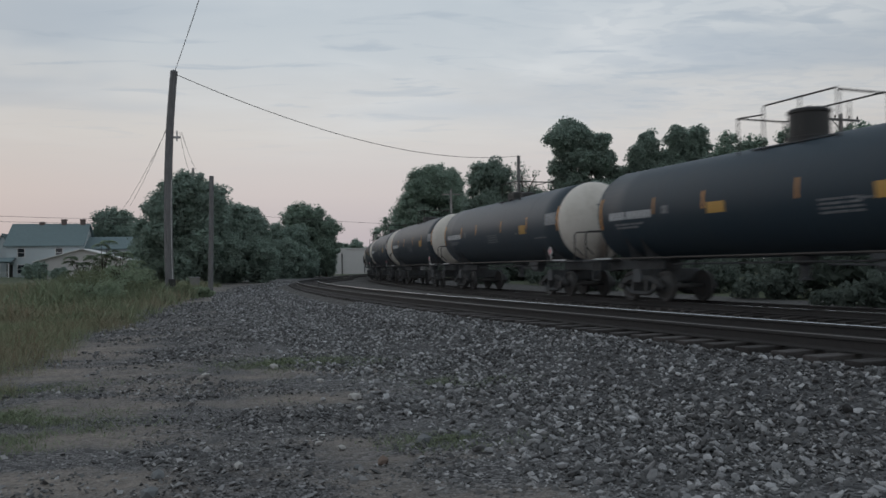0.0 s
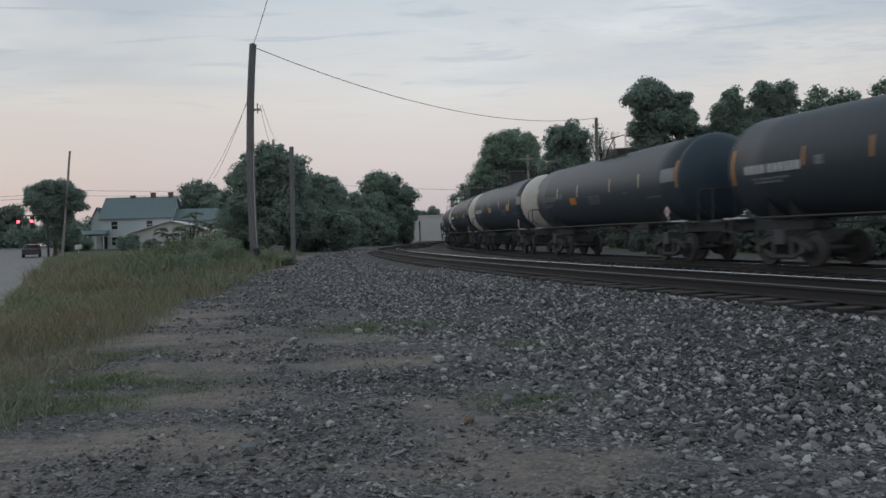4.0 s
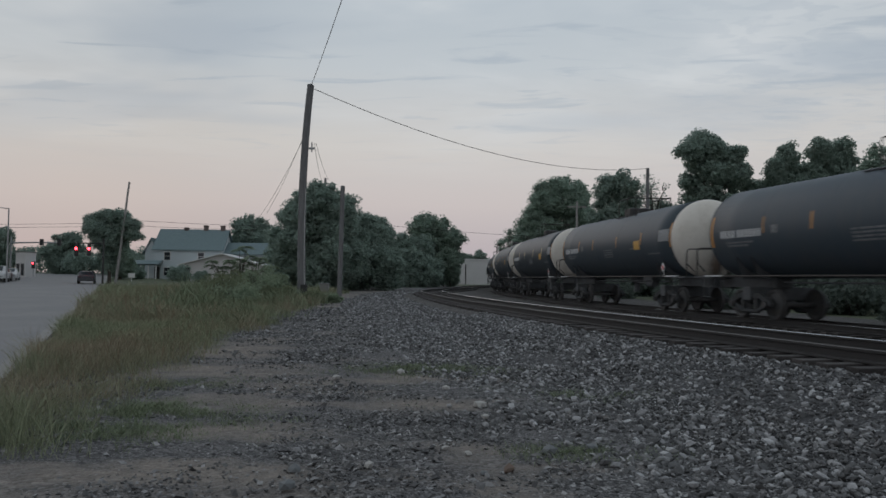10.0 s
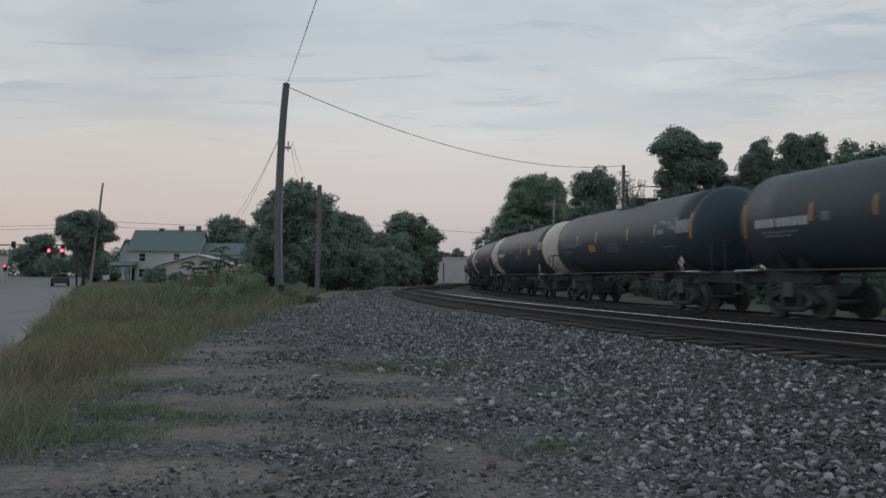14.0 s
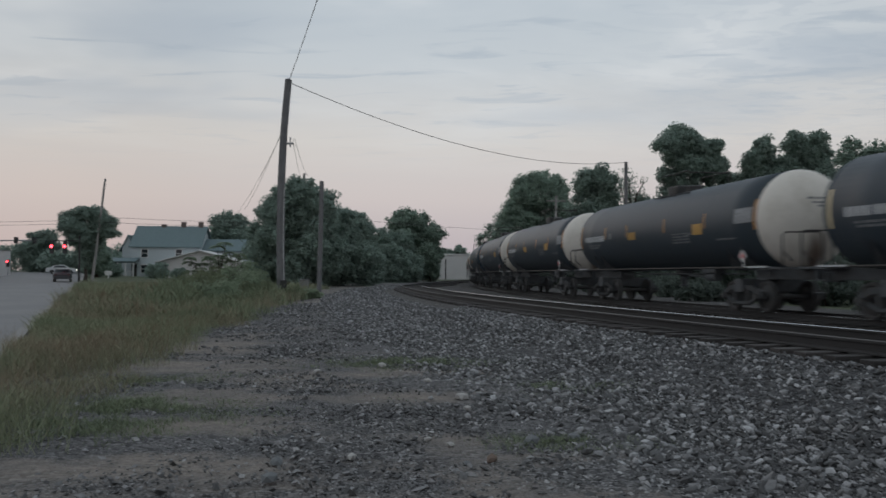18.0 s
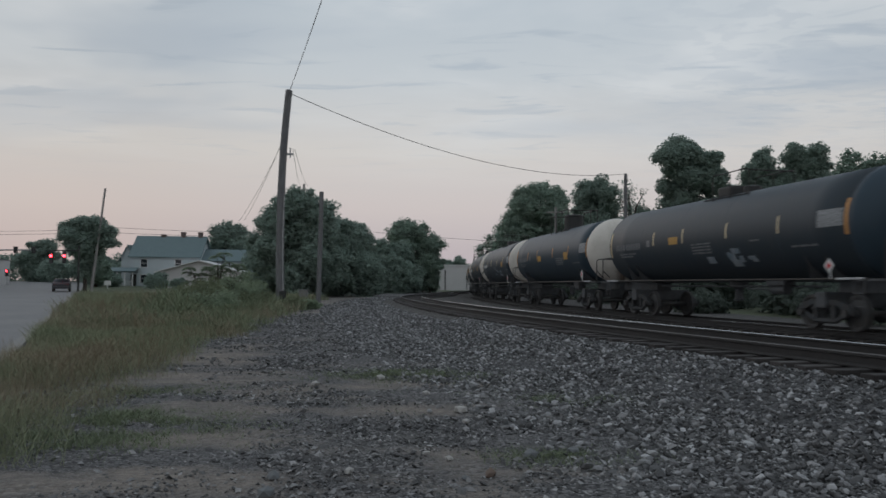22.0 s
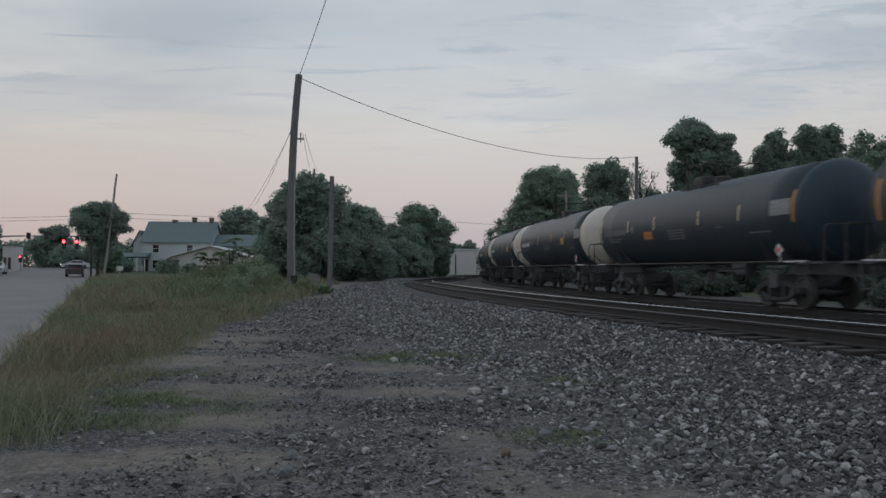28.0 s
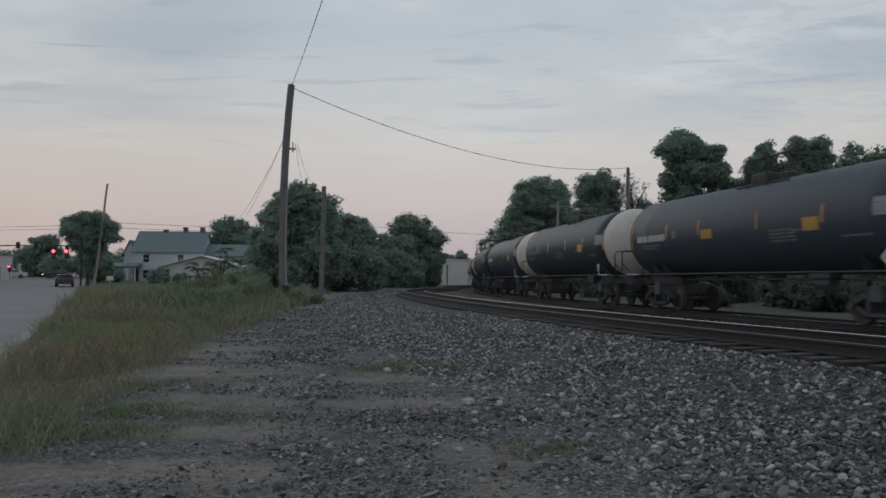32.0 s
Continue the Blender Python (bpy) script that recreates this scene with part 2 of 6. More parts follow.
M_KERB = mat("concrete", (0.25, 0.245, 0.235), 0.9, var=[(2, 0.4, 0.7, (0.17, 0.165, 0.155), 0.6)])
M_TIE = mat("creosoted_tie", (0.042, 0.037, 0.036), 0.9, var=[(5, 0.4, 0.7, (0.08, 0.075, 0.072), 0.6, (1, 8, 8))], bump=(14, 0.02), obj_rand=0.35)
M_RAIL = mat("rusty_rail_side", (0.034, 0.032, 0.032), 0.75, 0.2, var=[(8, 0.4, 0.7, (0.05, 0.046, 0.045), 0.5)])
M_RAILTOP = mat("polished_rail_head", (0.62, 0.62, 0.63), 0.22, 1.0)
M_RAILDULL = mat("dull_rail_head", (0.12, 0.11, 0.105), 0.6, 0.6)
M_GRASS = mat("dry_grass", (0.25, 0.27, 0.175), 0.95, spec=0.1, var=[(0.25, 0.48, 0.62, (0.31, 0.255, 0.19), 0.85), (0.7, 0.48, 0.65, (0.20, 0.24, 0.15), 0.7)], island=0.16)
M_SEED = mat("seed_stems", (0.27, 0.205, 0.15), 0.95, spec=0.1, var=[(0.5, 0.4, 0.6, (0.21, 0.17, 0.11), 0.8)], island=0.25)
M_WEED = mat("green_weed", (0.20, 0.235, 0.155), 0.9, spec=0.1, var=[(2, 0.4, 0.7, (0.145, 0.175, 0.10), 0.5)], island=0.25)
M_TURF = mat("mown_grass", (0.09, 0.11, 0.065), 1.0, var=[(0.3, 0.4, 0.7, (0.12, 0.12, 0.075), 0.6), (8, 0.4, 0.7, (0.04, 0.055, 0.025), 0.6)], bump=(20, 0.06))
def leaf_mat(name, base, other):
    m = mat(name, base, 0.95, spec=0.08, island=0.16, var=[(0.5, 0.4, 0.7, other, 0.6)])
    nt = m.node_tree
    b = nt.nodes["Principled BSDF"]
    tr, mx = nt.nodes.new("ShaderNodeBsdfTranslucent"), nt.nodes.new("ShaderNodeMixShader")
    nt.links.new(b.inputs["Base Color"].links[0].from_socket, tr.inputs["Color"])
    mx.inputs[0].default_value = 0.5
    nt.links.new(b.outputs[0], mx.inputs[1]); nt.links.new(tr.outputs[0], mx.inputs[2])
    nt.links.new(mx.outputs[0], nt.nodes["Material Output"].inputs[0])
    return m


# bases paled towards grey: the haze over the trees is mixed into these colours
M_LEAF = [leaf_mat("leaf_deep", (0.29, 0.365, 0.315), (0.245, 0.315, 0.27)),
          leaf_mat("leaf_mid", (0.29, 0.37, 0.305), (0.245, 0.32, 0.26)),
          leaf_mat("leaf_light", (0.29, 0.35, 0.25), (0.24, 0.30, 0.21))]
M_SCRUB = leaf_mat("scrub_leaf", (0.20, 0.225, 0.145), (0.16, 0.19, 0.12))
M_HEDGE = leaf_mat("hedge_leaf", (0.15, 0.18, 0.155), (0.12, 0.145, 0.125))
M_BARK = mat("bark", (0.085, 0.07, 0.058), 0.95, var=[(6, 0.4, 0.7, (0.045, 0.038, 0.033), 0.7, (4, 4, 0.6))], bump=(12, 0.04))
M_POLE = mat("weathered_pole_wood", (0.195, 0.195, 0.20), 0.9, var=[(5, 0.4, 0.7, (0.055, 0.052, 0.05), 0.7, (6, 6, 0.3)), (0.6, 0.5, 0.7, (0.125, 0.118, 0.115), 0.4)], bump=(14, 0.02))
M_GREYPOLE = mat("silvered_pole_wood", (0.32, 0.305, 0.295), 0.9, var=[(5, 0.4, 0.7, (0.23, 0.22, 0.21), 0.6, (6, 6, 0.3))], bump=(14, 0.02))
M_CONDUIT = mat("pale_conduit", (0.55, 0.55, 0.54), 0.6, var=[(3, 0.4, 0.7, (0.42, 0.42, 0.41), 0.5)])
M_WIRE = mat("black_cable", (0.09, 0.09, 0.095), 0.6)
M_STEEL = mat("galvanised_steel", (0.34, 0.35, 0.36), 0.5, 0.7, var=[(4, 0.4, 0.7, (0.25, 0.25, 0.26), 0.5)])
M_TANK = mat("black_tank_paint", (0.036, 0.057, 0.076), 0.48, spec=0.26, var=[(0.8, 0.45, 0.75, (0.046, 0.063, 0.076), 0.7, (1, 0.4, 0.4)), (5, 0.52, 0.8, (0.052, 0.06, 0.068), 0.3, (2, 1, 0.3))], obj_rand=0.2, bump=(1.2, 0.004))
# slightly paler navy with faint brown-grey streaks, for cars with low fittings
M_TANKLOW = mat("low_car_tank_paint", (0.045, 0.061, 0.076), 0.48, spec=0.28, var=[(1.2, 0.42, 0.7, (0.055, 0.066, 0.075), 0.6, (1, 0.5, 0.4)), (5, 0.5, 0.8, (0.10, 0.092, 0.085), 0.3, (2, 1, 0.3))], obj_rand=0.2, bump=(1.2, 0.004))
M_WHITEHEAD = mat("white_head_paint", (0.66, 0.62, 0.56), 0.55, var=[(1.6, 0.5, 0.72, (0.50, 0.46, 0.40), 0.6), (6, 0.55, 0.75, (0.40, 0.34, 0.27), 0.3, (1, 1, 0.4))], obj_rand=0.08)


def rust_run(m, zc):
    """A brown run of rust down the middle of a tank head, ragged and of its own strength on each car."""
    nt = m.node_tree
    N, L = nt.nodes.new, nt.links.new
    b = nt.nodes["Principled BSDF"]
    cur = b.inputs["Base Color"].links[0].from_socket
    tc, sep = N("ShaderNodeTexCoord"), N("ShaderNodeSeparateXYZ")
    L(tc.outputs["Object"], sep.inputs[0])
    no, mp = N("ShaderNodeTexNoise"), N("ShaderNodeMapping")
    mp.inputs["Scale"].default_value = (1, 1, 0.35)
    no.inputs["Scale"].default_value, no.inputs["Detail"].default_value = 3.2, 6
    L(tc.outputs["Object"], mp.inputs[0]); L(mp.outputs[0], no.inputs["Vector"])

    def ranged(sock, a, c):
        r = N("ShaderNodeMapRange"); r.interpolation_type = "SMOOTHSTEP"
        r.inputs["From Min"].default_value, r.inputs["From Max"].default_value = a, c
        L(sock, r.inputs["Value"])
        return r.outputs[0]

    def op(kind, a, c):
        n = N("ShaderNodeMath"); n.operation = kind
        for i, q in enumerate((a, c)):
            if isinstance(q, float):
                n.inputs[i].default_value = q
            else:
                L(q, n.inputs[i])
        return n.outputs[0]
    off = op("ADD", sep.outputs["Y"], op("MULTIPLY", op("SUBTRACT", no.outputs["Fac"], 0.5), 0.9))
    side = ranged(op("ABSOLUTE", op("ADD", off, 0.1), 0.0), 0.42, 0.05)
    down = ranged(sep.outputs["Z"], zc - 0.1, zc - 0.95)
    amount = op("MULTIPLY", op("MULTIPLY", side, down), ranged(N("ShaderNodeObjectInfo").outputs["Random"], -0.25, 0.7))
    mx = N("ShaderNodeMixRGB"); mx.inputs[2].default_value = (0.13, 0.078, 0.055, 1)
    L(op("MULTIPLY", amount, 0.9), mx.inputs[0]); L(cur, mx.inputs[1]); L(mx.outputs[0], b.inputs["Base Color"])


M_UNDER = mat("underframe_black", (0.085, 0.092, 0.1), 0.7, var=[(5, 0.4, 0.7, (0.05, 0.044, 0.038), 0.6)])
M_TRUCK = mat("truck_casting", (0.062, 0.066, 0.07), 0.85, spec=0.25, var=[(5, 0.4, 0.7, (0.068, 0.058, 0.05), 0.6)], obj_rand=0.25)
M_WHEEL = mat("wheel_steel", (0.07, 0.071, 0.073), 0.7, 0.3, var=[(6, 0.4, 0.7, (0.10, 0.085, 0.075), 0.5)])
M_AMBER = mat("amber_reflector", (0.58, 0.27, 0.07), 0.5, var=[(8, 0.5, 0.75, (0.36, 0.18, 0.06), 0.5)], obj_rand=0.2)
M_CREAM = mat("cream_reflector", (0.68, 0.56, 0.36), 0.5, var=[(8, 0.5, 0.75, (0.42, 0.3, 0.16), 0.5)], obj_rand=0.2)
M_YELLOW = mat("yellow_panel", (0.52, 0.30, 0.08), 0.6, var=[(5, 0.5, 0.75, (0.45, 0.26, 0.06), 0.5)], obj_rand=0.2)
M_ORANGE = mat("orange_panel", (0.55, 0.20, 0.05), 0.6, var=[(5, 0.5, 0.75, (0.35, 0.15, 0.06), 0.5)])
M_STENCIL = mat("white_stencil_paint", (0.62, 0.63, 0.64), 0.7, var=[(20, 0.45, 0.65, (0.25, 0.255, 0.26), 0.6)])
M_FAINT = mat("faded_stencil_paint", (0.23, 0.235, 0.245), 0.7, var=[(20, 0.45, 0.6, (0.06, 0.065, 0.07), 0.8)])
M_BOARD = mat("grey_data_board", (0.30, 0.31, 0.32), 0.7, var=[(14, 0.45, 0.62, (0.14, 0.145, 0.15), 0.8, (0.4, 1, 3))])
M_RAILING = mat("dark_handrail", (0.05, 0.045, 0.042), 0.6, 0.3)
M_PLACARD = mat("white_placard", (0.7, 0.7, 0.7), 0.5)
M_PLACRED = mat("red_placard_part", (0.55, 0.05, 0.06), 0.5)
M_GRAFF = mat("pale_spray_paint", (0.28, 0.31, 0.34), 0.6, var=[(3, 0.4, 0.6, (0.10, 0.16, 0.2), 0.7)])
M_SIDING = mat("pale_blue_siding", (0.44, 0.495, 0.515), 0.8, var=[(1, 0.4, 0.7, (0.45, 0.49, 0.51), 0.5), (0.5, 0.4, 0.7, (0.47, 0.51, 0.525), 0.4, (1, 1, 30))])
M_ROOFGRN = mat("green_roof_shingle", (0.16, 0.215, 0.225), 0.9, var=[(3, 0.4, 0.7, (0.10, 0.145, 0.15), 0.6, (1, 1, 6))])
M_GARAGE = mat("cream_siding", (0.54, 0.52, 0.51), 0.8, var=[(1, 0.4, 0.7, (0.54, 0.51, 0.5), 0.5)])
M_TRIM = mat("white_trim", (0.62, 0.62, 0.61), 0.6, var=[(4, 0.5, 0.7, (0.5, 0.5, 0.48), 0.4)])
M_GLASS = mat("dark_window_glass", (0.03, 0.035, 0.04), 0.12, spec=0.6)
M_WAREHOUSE = mat("pale_metal_cladding", (0.60, 0.59, 0.59), 0.6, var=[(0.4, 0.4, 0.7, (0.52, 0.505, 0.50), 0.5), (1.5, 0.4, 0.7, (0.62, 0.61, 0.60), 0.4, (1, 1, 0.1))])
M_BRICKCHIM = mat("chimney_brick", (0.17, 0.13, 0.12), 0.9, var=[(6, 0.4, 0.7, (0.10, 0.08, 0.075), 0.6)])
M_REDLAMP = mat("red_signal_lens", (0.6, 0.02, 0.03), 0.4, emit=(1.0, 0.04, 0.06, 9.0))
M_BLACKBOX = mat("black_signal_housing", (0.03, 0.03, 0.03), 0.6)
M_CARDARK = mat("dark_car_paint", (0.035, 0.038, 0.045), 0.3, 0.2, spec=0.6)
M_CARWHITE = mat("white_car_paint", (0.55, 0.56, 0.57), 0.35, spec=0.5)
M_CARGREY = mat("grey_car_paint", (0.22, 0.24, 0.26), 0.35, 0.3)
M_TYRE = mat("tyre_rubber", (0.025, 0.025, 0.026), 0.9)
M_TAIL = mat("tail_lamp", (0.09, 0.015, 0.015), 0.4)
M_CARRED = mat("maroon_car_paint", (0.10, 0.03, 0.03), 0.35, 0.2)
M_HEADL = mat("headlamp", (0.8, 0.8, 0.75), 0.3, emit=(1.0, 0.92, 0.8, 3.0))
M_BRICKWALL = mat("tan_wall_render", (0.6, 0.58, 0.57), 0.9, var=[(0.8, 0.4, 0.7, (0.5, 0.48, 0.47), 0.5)])


# ---- mesh helpers ----
def part(name, bm, material, parent=None, label="", smooth=False):
    me = bpy.data.meshes.new(name)
    bm.to_mesh(me)
    bm.free()
    for m in (material if isinstance(material, (list, tuple)) else [material]):
        me.materials.append(m)
    if smooth:
        me.polygons.foreach_set("use_smooth", [True] * len(me.polygons))
    ob = new(name, me)
    if parent:
        ob.parent = parent
    if label:
        ob["label"] = label
    return ob


def box(bm, x0, x1, y0, y1, z0, z1, bevel=0.0, m=None, mi=0):
    vs = [bm.verts.new((x, y, z)) for z in (z0, z1) for y in (y0, y1) for x in (x0, x1)]
    fs = [bm.faces.new([vs[i] for i in q]) for q in ((0, 2, 3, 1), (4, 5, 7, 6), (0, 1, 5, 4), (2, 6, 7, 3), (0, 4, 6, 2), (1, 3, 7, 5))]
    for f in fs:
        f.material_index = mi
    if bevel:
        es = list({e for f in fs for e in f.edges})
        out = bmesh.ops.bevel(bm, geom=es, offset=bevel, segments=2, affect="EDGES", profile=0.6)
        vs = list({v for f in out["faces"] for v in f.verts} | {v for v in vs if v.is_valid})
    if m is not None:
        bmesh.ops.transform(bm, matrix=m, verts=[v for v in vs if v.is_valid])
    return bm


def boxbm(*a, **k):
    return box(bmesh.new(), *a, **k)


def tube(bm, pts, r, n=8, caps=True):
    """A tube of radius r (a number, or one for each point) along the points."""
    pts = [Vector(p) for p in pts]
    rs = r if isinstance(r, (list, tuple)) else [r] * len(pts)
    rings = []
    side = None
    for i, p in enumerate(pts):
        d = (pts[min(i + 1, len(pts) - 1)] - pts[max(i - 1, 0)]).normalized()
        if side is None:
            side = d.orthogonal().normalized()
        else:
            side = (side - d * side.dot(d))
            side = side.normalized() if side.length > 1e-6 else d.orthogonal().normalized()
        up = d.cross(side)
        rings.append([bm.verts.new(p + (side * math.cos(2 * math.pi * k / n) + up * math.sin(2 * math.pi * k / n)) * rs[i]) for k in range(n)])
    for a, b in zip(rings, rings[1:]):
        for k in range(n):
            bm.faces.new((a[k], a[(k + 1) % n], b[(k + 1) % n], b[k]))
    if caps:
        bm.faces.new(rings[0][::-1])
        bm.faces.new(rings[-1])
    return bm


def lathe(bm, profile, n=24, axis="z", m=None):
    """Rows of (radius, height) turned about the axis."""
    rings, made = [], []
    for r, h in profile:
        ring = []
        for k in range(n):
            a = 2 * math.pi * k / n
            c, s = r * math.cos(a), r * math.sin(a)
            co = (c, s, h) if axis == "z" else ((h, c, s) if axis == "x" else (c, h, s))
            ring.append(bm.verts.new(co))
        rings.append(ring)
        made += ring
    for a, b in zip(rings, rings[1:]):
        for k in range(n):
            q = (a[k], a[(k + 1) % n], b[(k + 1) % n], b[k])
            bm.faces.new(q if axis != "y" else q[::-1])
    for ring, flip in ((rings[0], axis != "y"), (rings[-1], axis == "y")):
        try:
            bm.faces.new(ring[::-1] if flip else ring)
        except ValueError:
            pass
    if m is not None:
        bmesh.ops.transform(bm, matrix=m, verts=made)
    return bm


def quads(name, verts, faces, material, parent=None, label=""):
    me = bpy.data.meshes.new(name)
    me.from_pydata(verts, [], faces)
    for m in (material if isinstance(material, (list, tuple)) else [material]):
        me.materials.append(m)
    ob = new(name, me)
    if parent:
        ob.parent = parent
    if label:
        ob["label"] = label
    return ob


def thing(name, m, label, category, group=""):
    ob = new(name)
    ob.matrix_world = m
    return tagged(ob, label, category, group)


# ---- plan ----
CX, CY = 190.14, 64.91          # pole of the ground's grid
R_NEAR, R_FAR = 190.70, 183.48  # grid radii of the empty track and of the train's track
Z_RAIL, Z_TRAIN = 0.67, 0.40   # rail tops of the empty track and of the train's track
SEP_NEAR, SEP_FAR = 7.87, 4.16  # distance between the tracks, here and past the bend


def track_tables():
    """The train's track as an easing curve: metres along, x, y, heading; and the empty track beside it."""
    ss = np.arange(-120.0, 141.0, 1.0)
    kap = np.interp(ss, (-70, -45, -25, -5, 15, 35, 42, 55), (0.00564, 0.00493, 0.00419, 0.00297, 0.00228, 0.0020, 0.0035, 0.011))
    h = np.concatenate([[0], np.cumsum((kap[1:] + kap[:-1]) / 2)])
    h += -0.15103 - h[90]
    mid = (h[1:] + h[:-1]) / 2
    x = np.concatenate([[0], np.cumsum(np.sin(mid))])
    y = np.concatenate([[0], np.cumsum(np.cos(mid))])
    x, y = x + 9.238 - x[90], y + 34.969 - y[90]
    f = np.clip((ss + 6.5) / 39.1, 0, 1)
    sep = SEP_NEAR - (SEP_NEAR - SEP_FAR) * f * f * (3 - 2 * f)
    xn, yn = x - sep * np.cos(h), y + sep * np.sin(h)
    hn = np.arctan2(np.gradient(xn), np.gradient(yn))
    return ss, (x, y, h), (xn, yn, hn)


TRACK_S, TRAIN_LINE, NEAR_LINE = track_tables()
POLAR_A = [np.arctan2(q[1] - CY, CX - q[0]) for q in (TRAIN_LINE, NEAR_LINE)]
POLAR_R = [np.hypot(q[0] - CX, q[1] - CY) for q in (TRAIN_LINE, NEAR_LINE)]


def line_at(s, off=0.0, z=0.0, line=TRAIN_LINE):
    """Place and heading (radians from +y, to the right) beside a track's centre line; off: metres to its left."""
    sc = min(max(s, -120.0), 140.0)
    x, y, a = (float(np.interp(sc, TRACK_S, q)) for q in line)
    k = s - sc
    return Vector((x + k * math.sin(a) - off * math.cos(a), y + k * math.cos(a) + off * math.sin(a), z)), a


def grid_knots(a):
    rt, rn = (float(np.interp(a, POLAR_A[i], POLAR_R[i])) for i in (0, 1))
    return (2, 120, rt - 14, rt, rn, rn + 40, 450, 5000)


GRID_KNOTS = (2, 120, R_FAR - 14, R_FAR, R_NEAR, R_NEAR + 40, 450, 5000)


def grid_r(x, y):
    """Grid radius of a place: constant along each track."""
    return float(np.interp(math.hypot(x - CX, y - CY), grid_knots(math.atan2(y - CY, CX - x)), GRID_KNOTS))


def ground_z(x, y):
    """Gentle rise away from the viewer, and the low bank that carries the tracks."""
    d = max(0.0, math.hypot(x * 0.8, max(y, 0)) - 8)
    g = 0.0046 * min(d, 170) + 0.013 * max(0.0, min(d, 170) - 84) * min(1.0, max(0.0, (-30.0 - x) / 22))
    if x < -12:
        return g
    r = grid_r(x, y)
    if r > R_NEAR + 1.45:
        return max(g, 0.37 - 0.18 * (r - R_NEAR - 1.45))
    if r > R_FAR - 1.6 and -70 < y < 140:
        if r > R_NEAR - 1.5:
            return 0.40
        if r > R_FAR + 1.9:
            return 0.16 + 0.22 * (r - R_FAR - 1.9) / (R_NEAR - R_FAR - 3.4)
        return 0.15
    return max(g, 0.12 - 0.25 * (R_FAR - 1.5 - r))


ROAD_DIR = Vector((-0.405, 1.0, 0)).normalized()
ROAD_OUT = Vector((-ROAD_DIR.y, ROAD_DIR.x, 0))
ROAD_EDGE = Vector((-7.1, 13.8, 0))


def road_pt(along, out):
    """A point measured along the road's kerb from abreast of the viewer, and out from the kerb."""
    p = ROAD_EDGE + ROAD_DIR * along + ROAD_OUT * out
    return Vector((p.x, p.y, ground_z(p.x, p.y)))


DIRT = ((-2.9, 12.6, 1.5, 1.3), (-2.5, 9.6, 0.9, 0.6), (-2.1, 7.9, 1.0, 0.5), (-1.9, 6.4, 1.1, 0.4), (-3.6, 5.6, 1.9, 1.0), (0.5, 6.8, 0.9, 0.45), (-0.4, 9.6, 1.0, 0.5),
        (-4.3, 16.5, 1.0, 2.2), (-0.6, 12.2, 1.4, 0.6), (-6.0, 48, 1.8, 10), (-7.5, 70, 2.5, 14), (0.9, 5.2, 1.0, 0.4))


def bare(x, y):
    """How bare of stones the lane is, 0 to 1."""
    best = 0.0
    x += 0.55 * noise.noise((x * 1.1, y * 1.1, 11.0)) + 0.22 * noise.noise((x * 4.0, y * 4.0, 3.0))
    y += 0.45 * noise.noise((x * 1.1, y * 1.1, 17.0)) + 0.2 * noise.noise((x * 4.0, y * 4.0, 8.0))
    for cx, cy, rx, ry in DIRT:
        d = ((x - cx) / rx) ** 2 + ((y - cy) / ry) ** 2
        if d < 2.2:
            best = max(best, min(1.0, (2.2 - d) / 1.6))
    return best


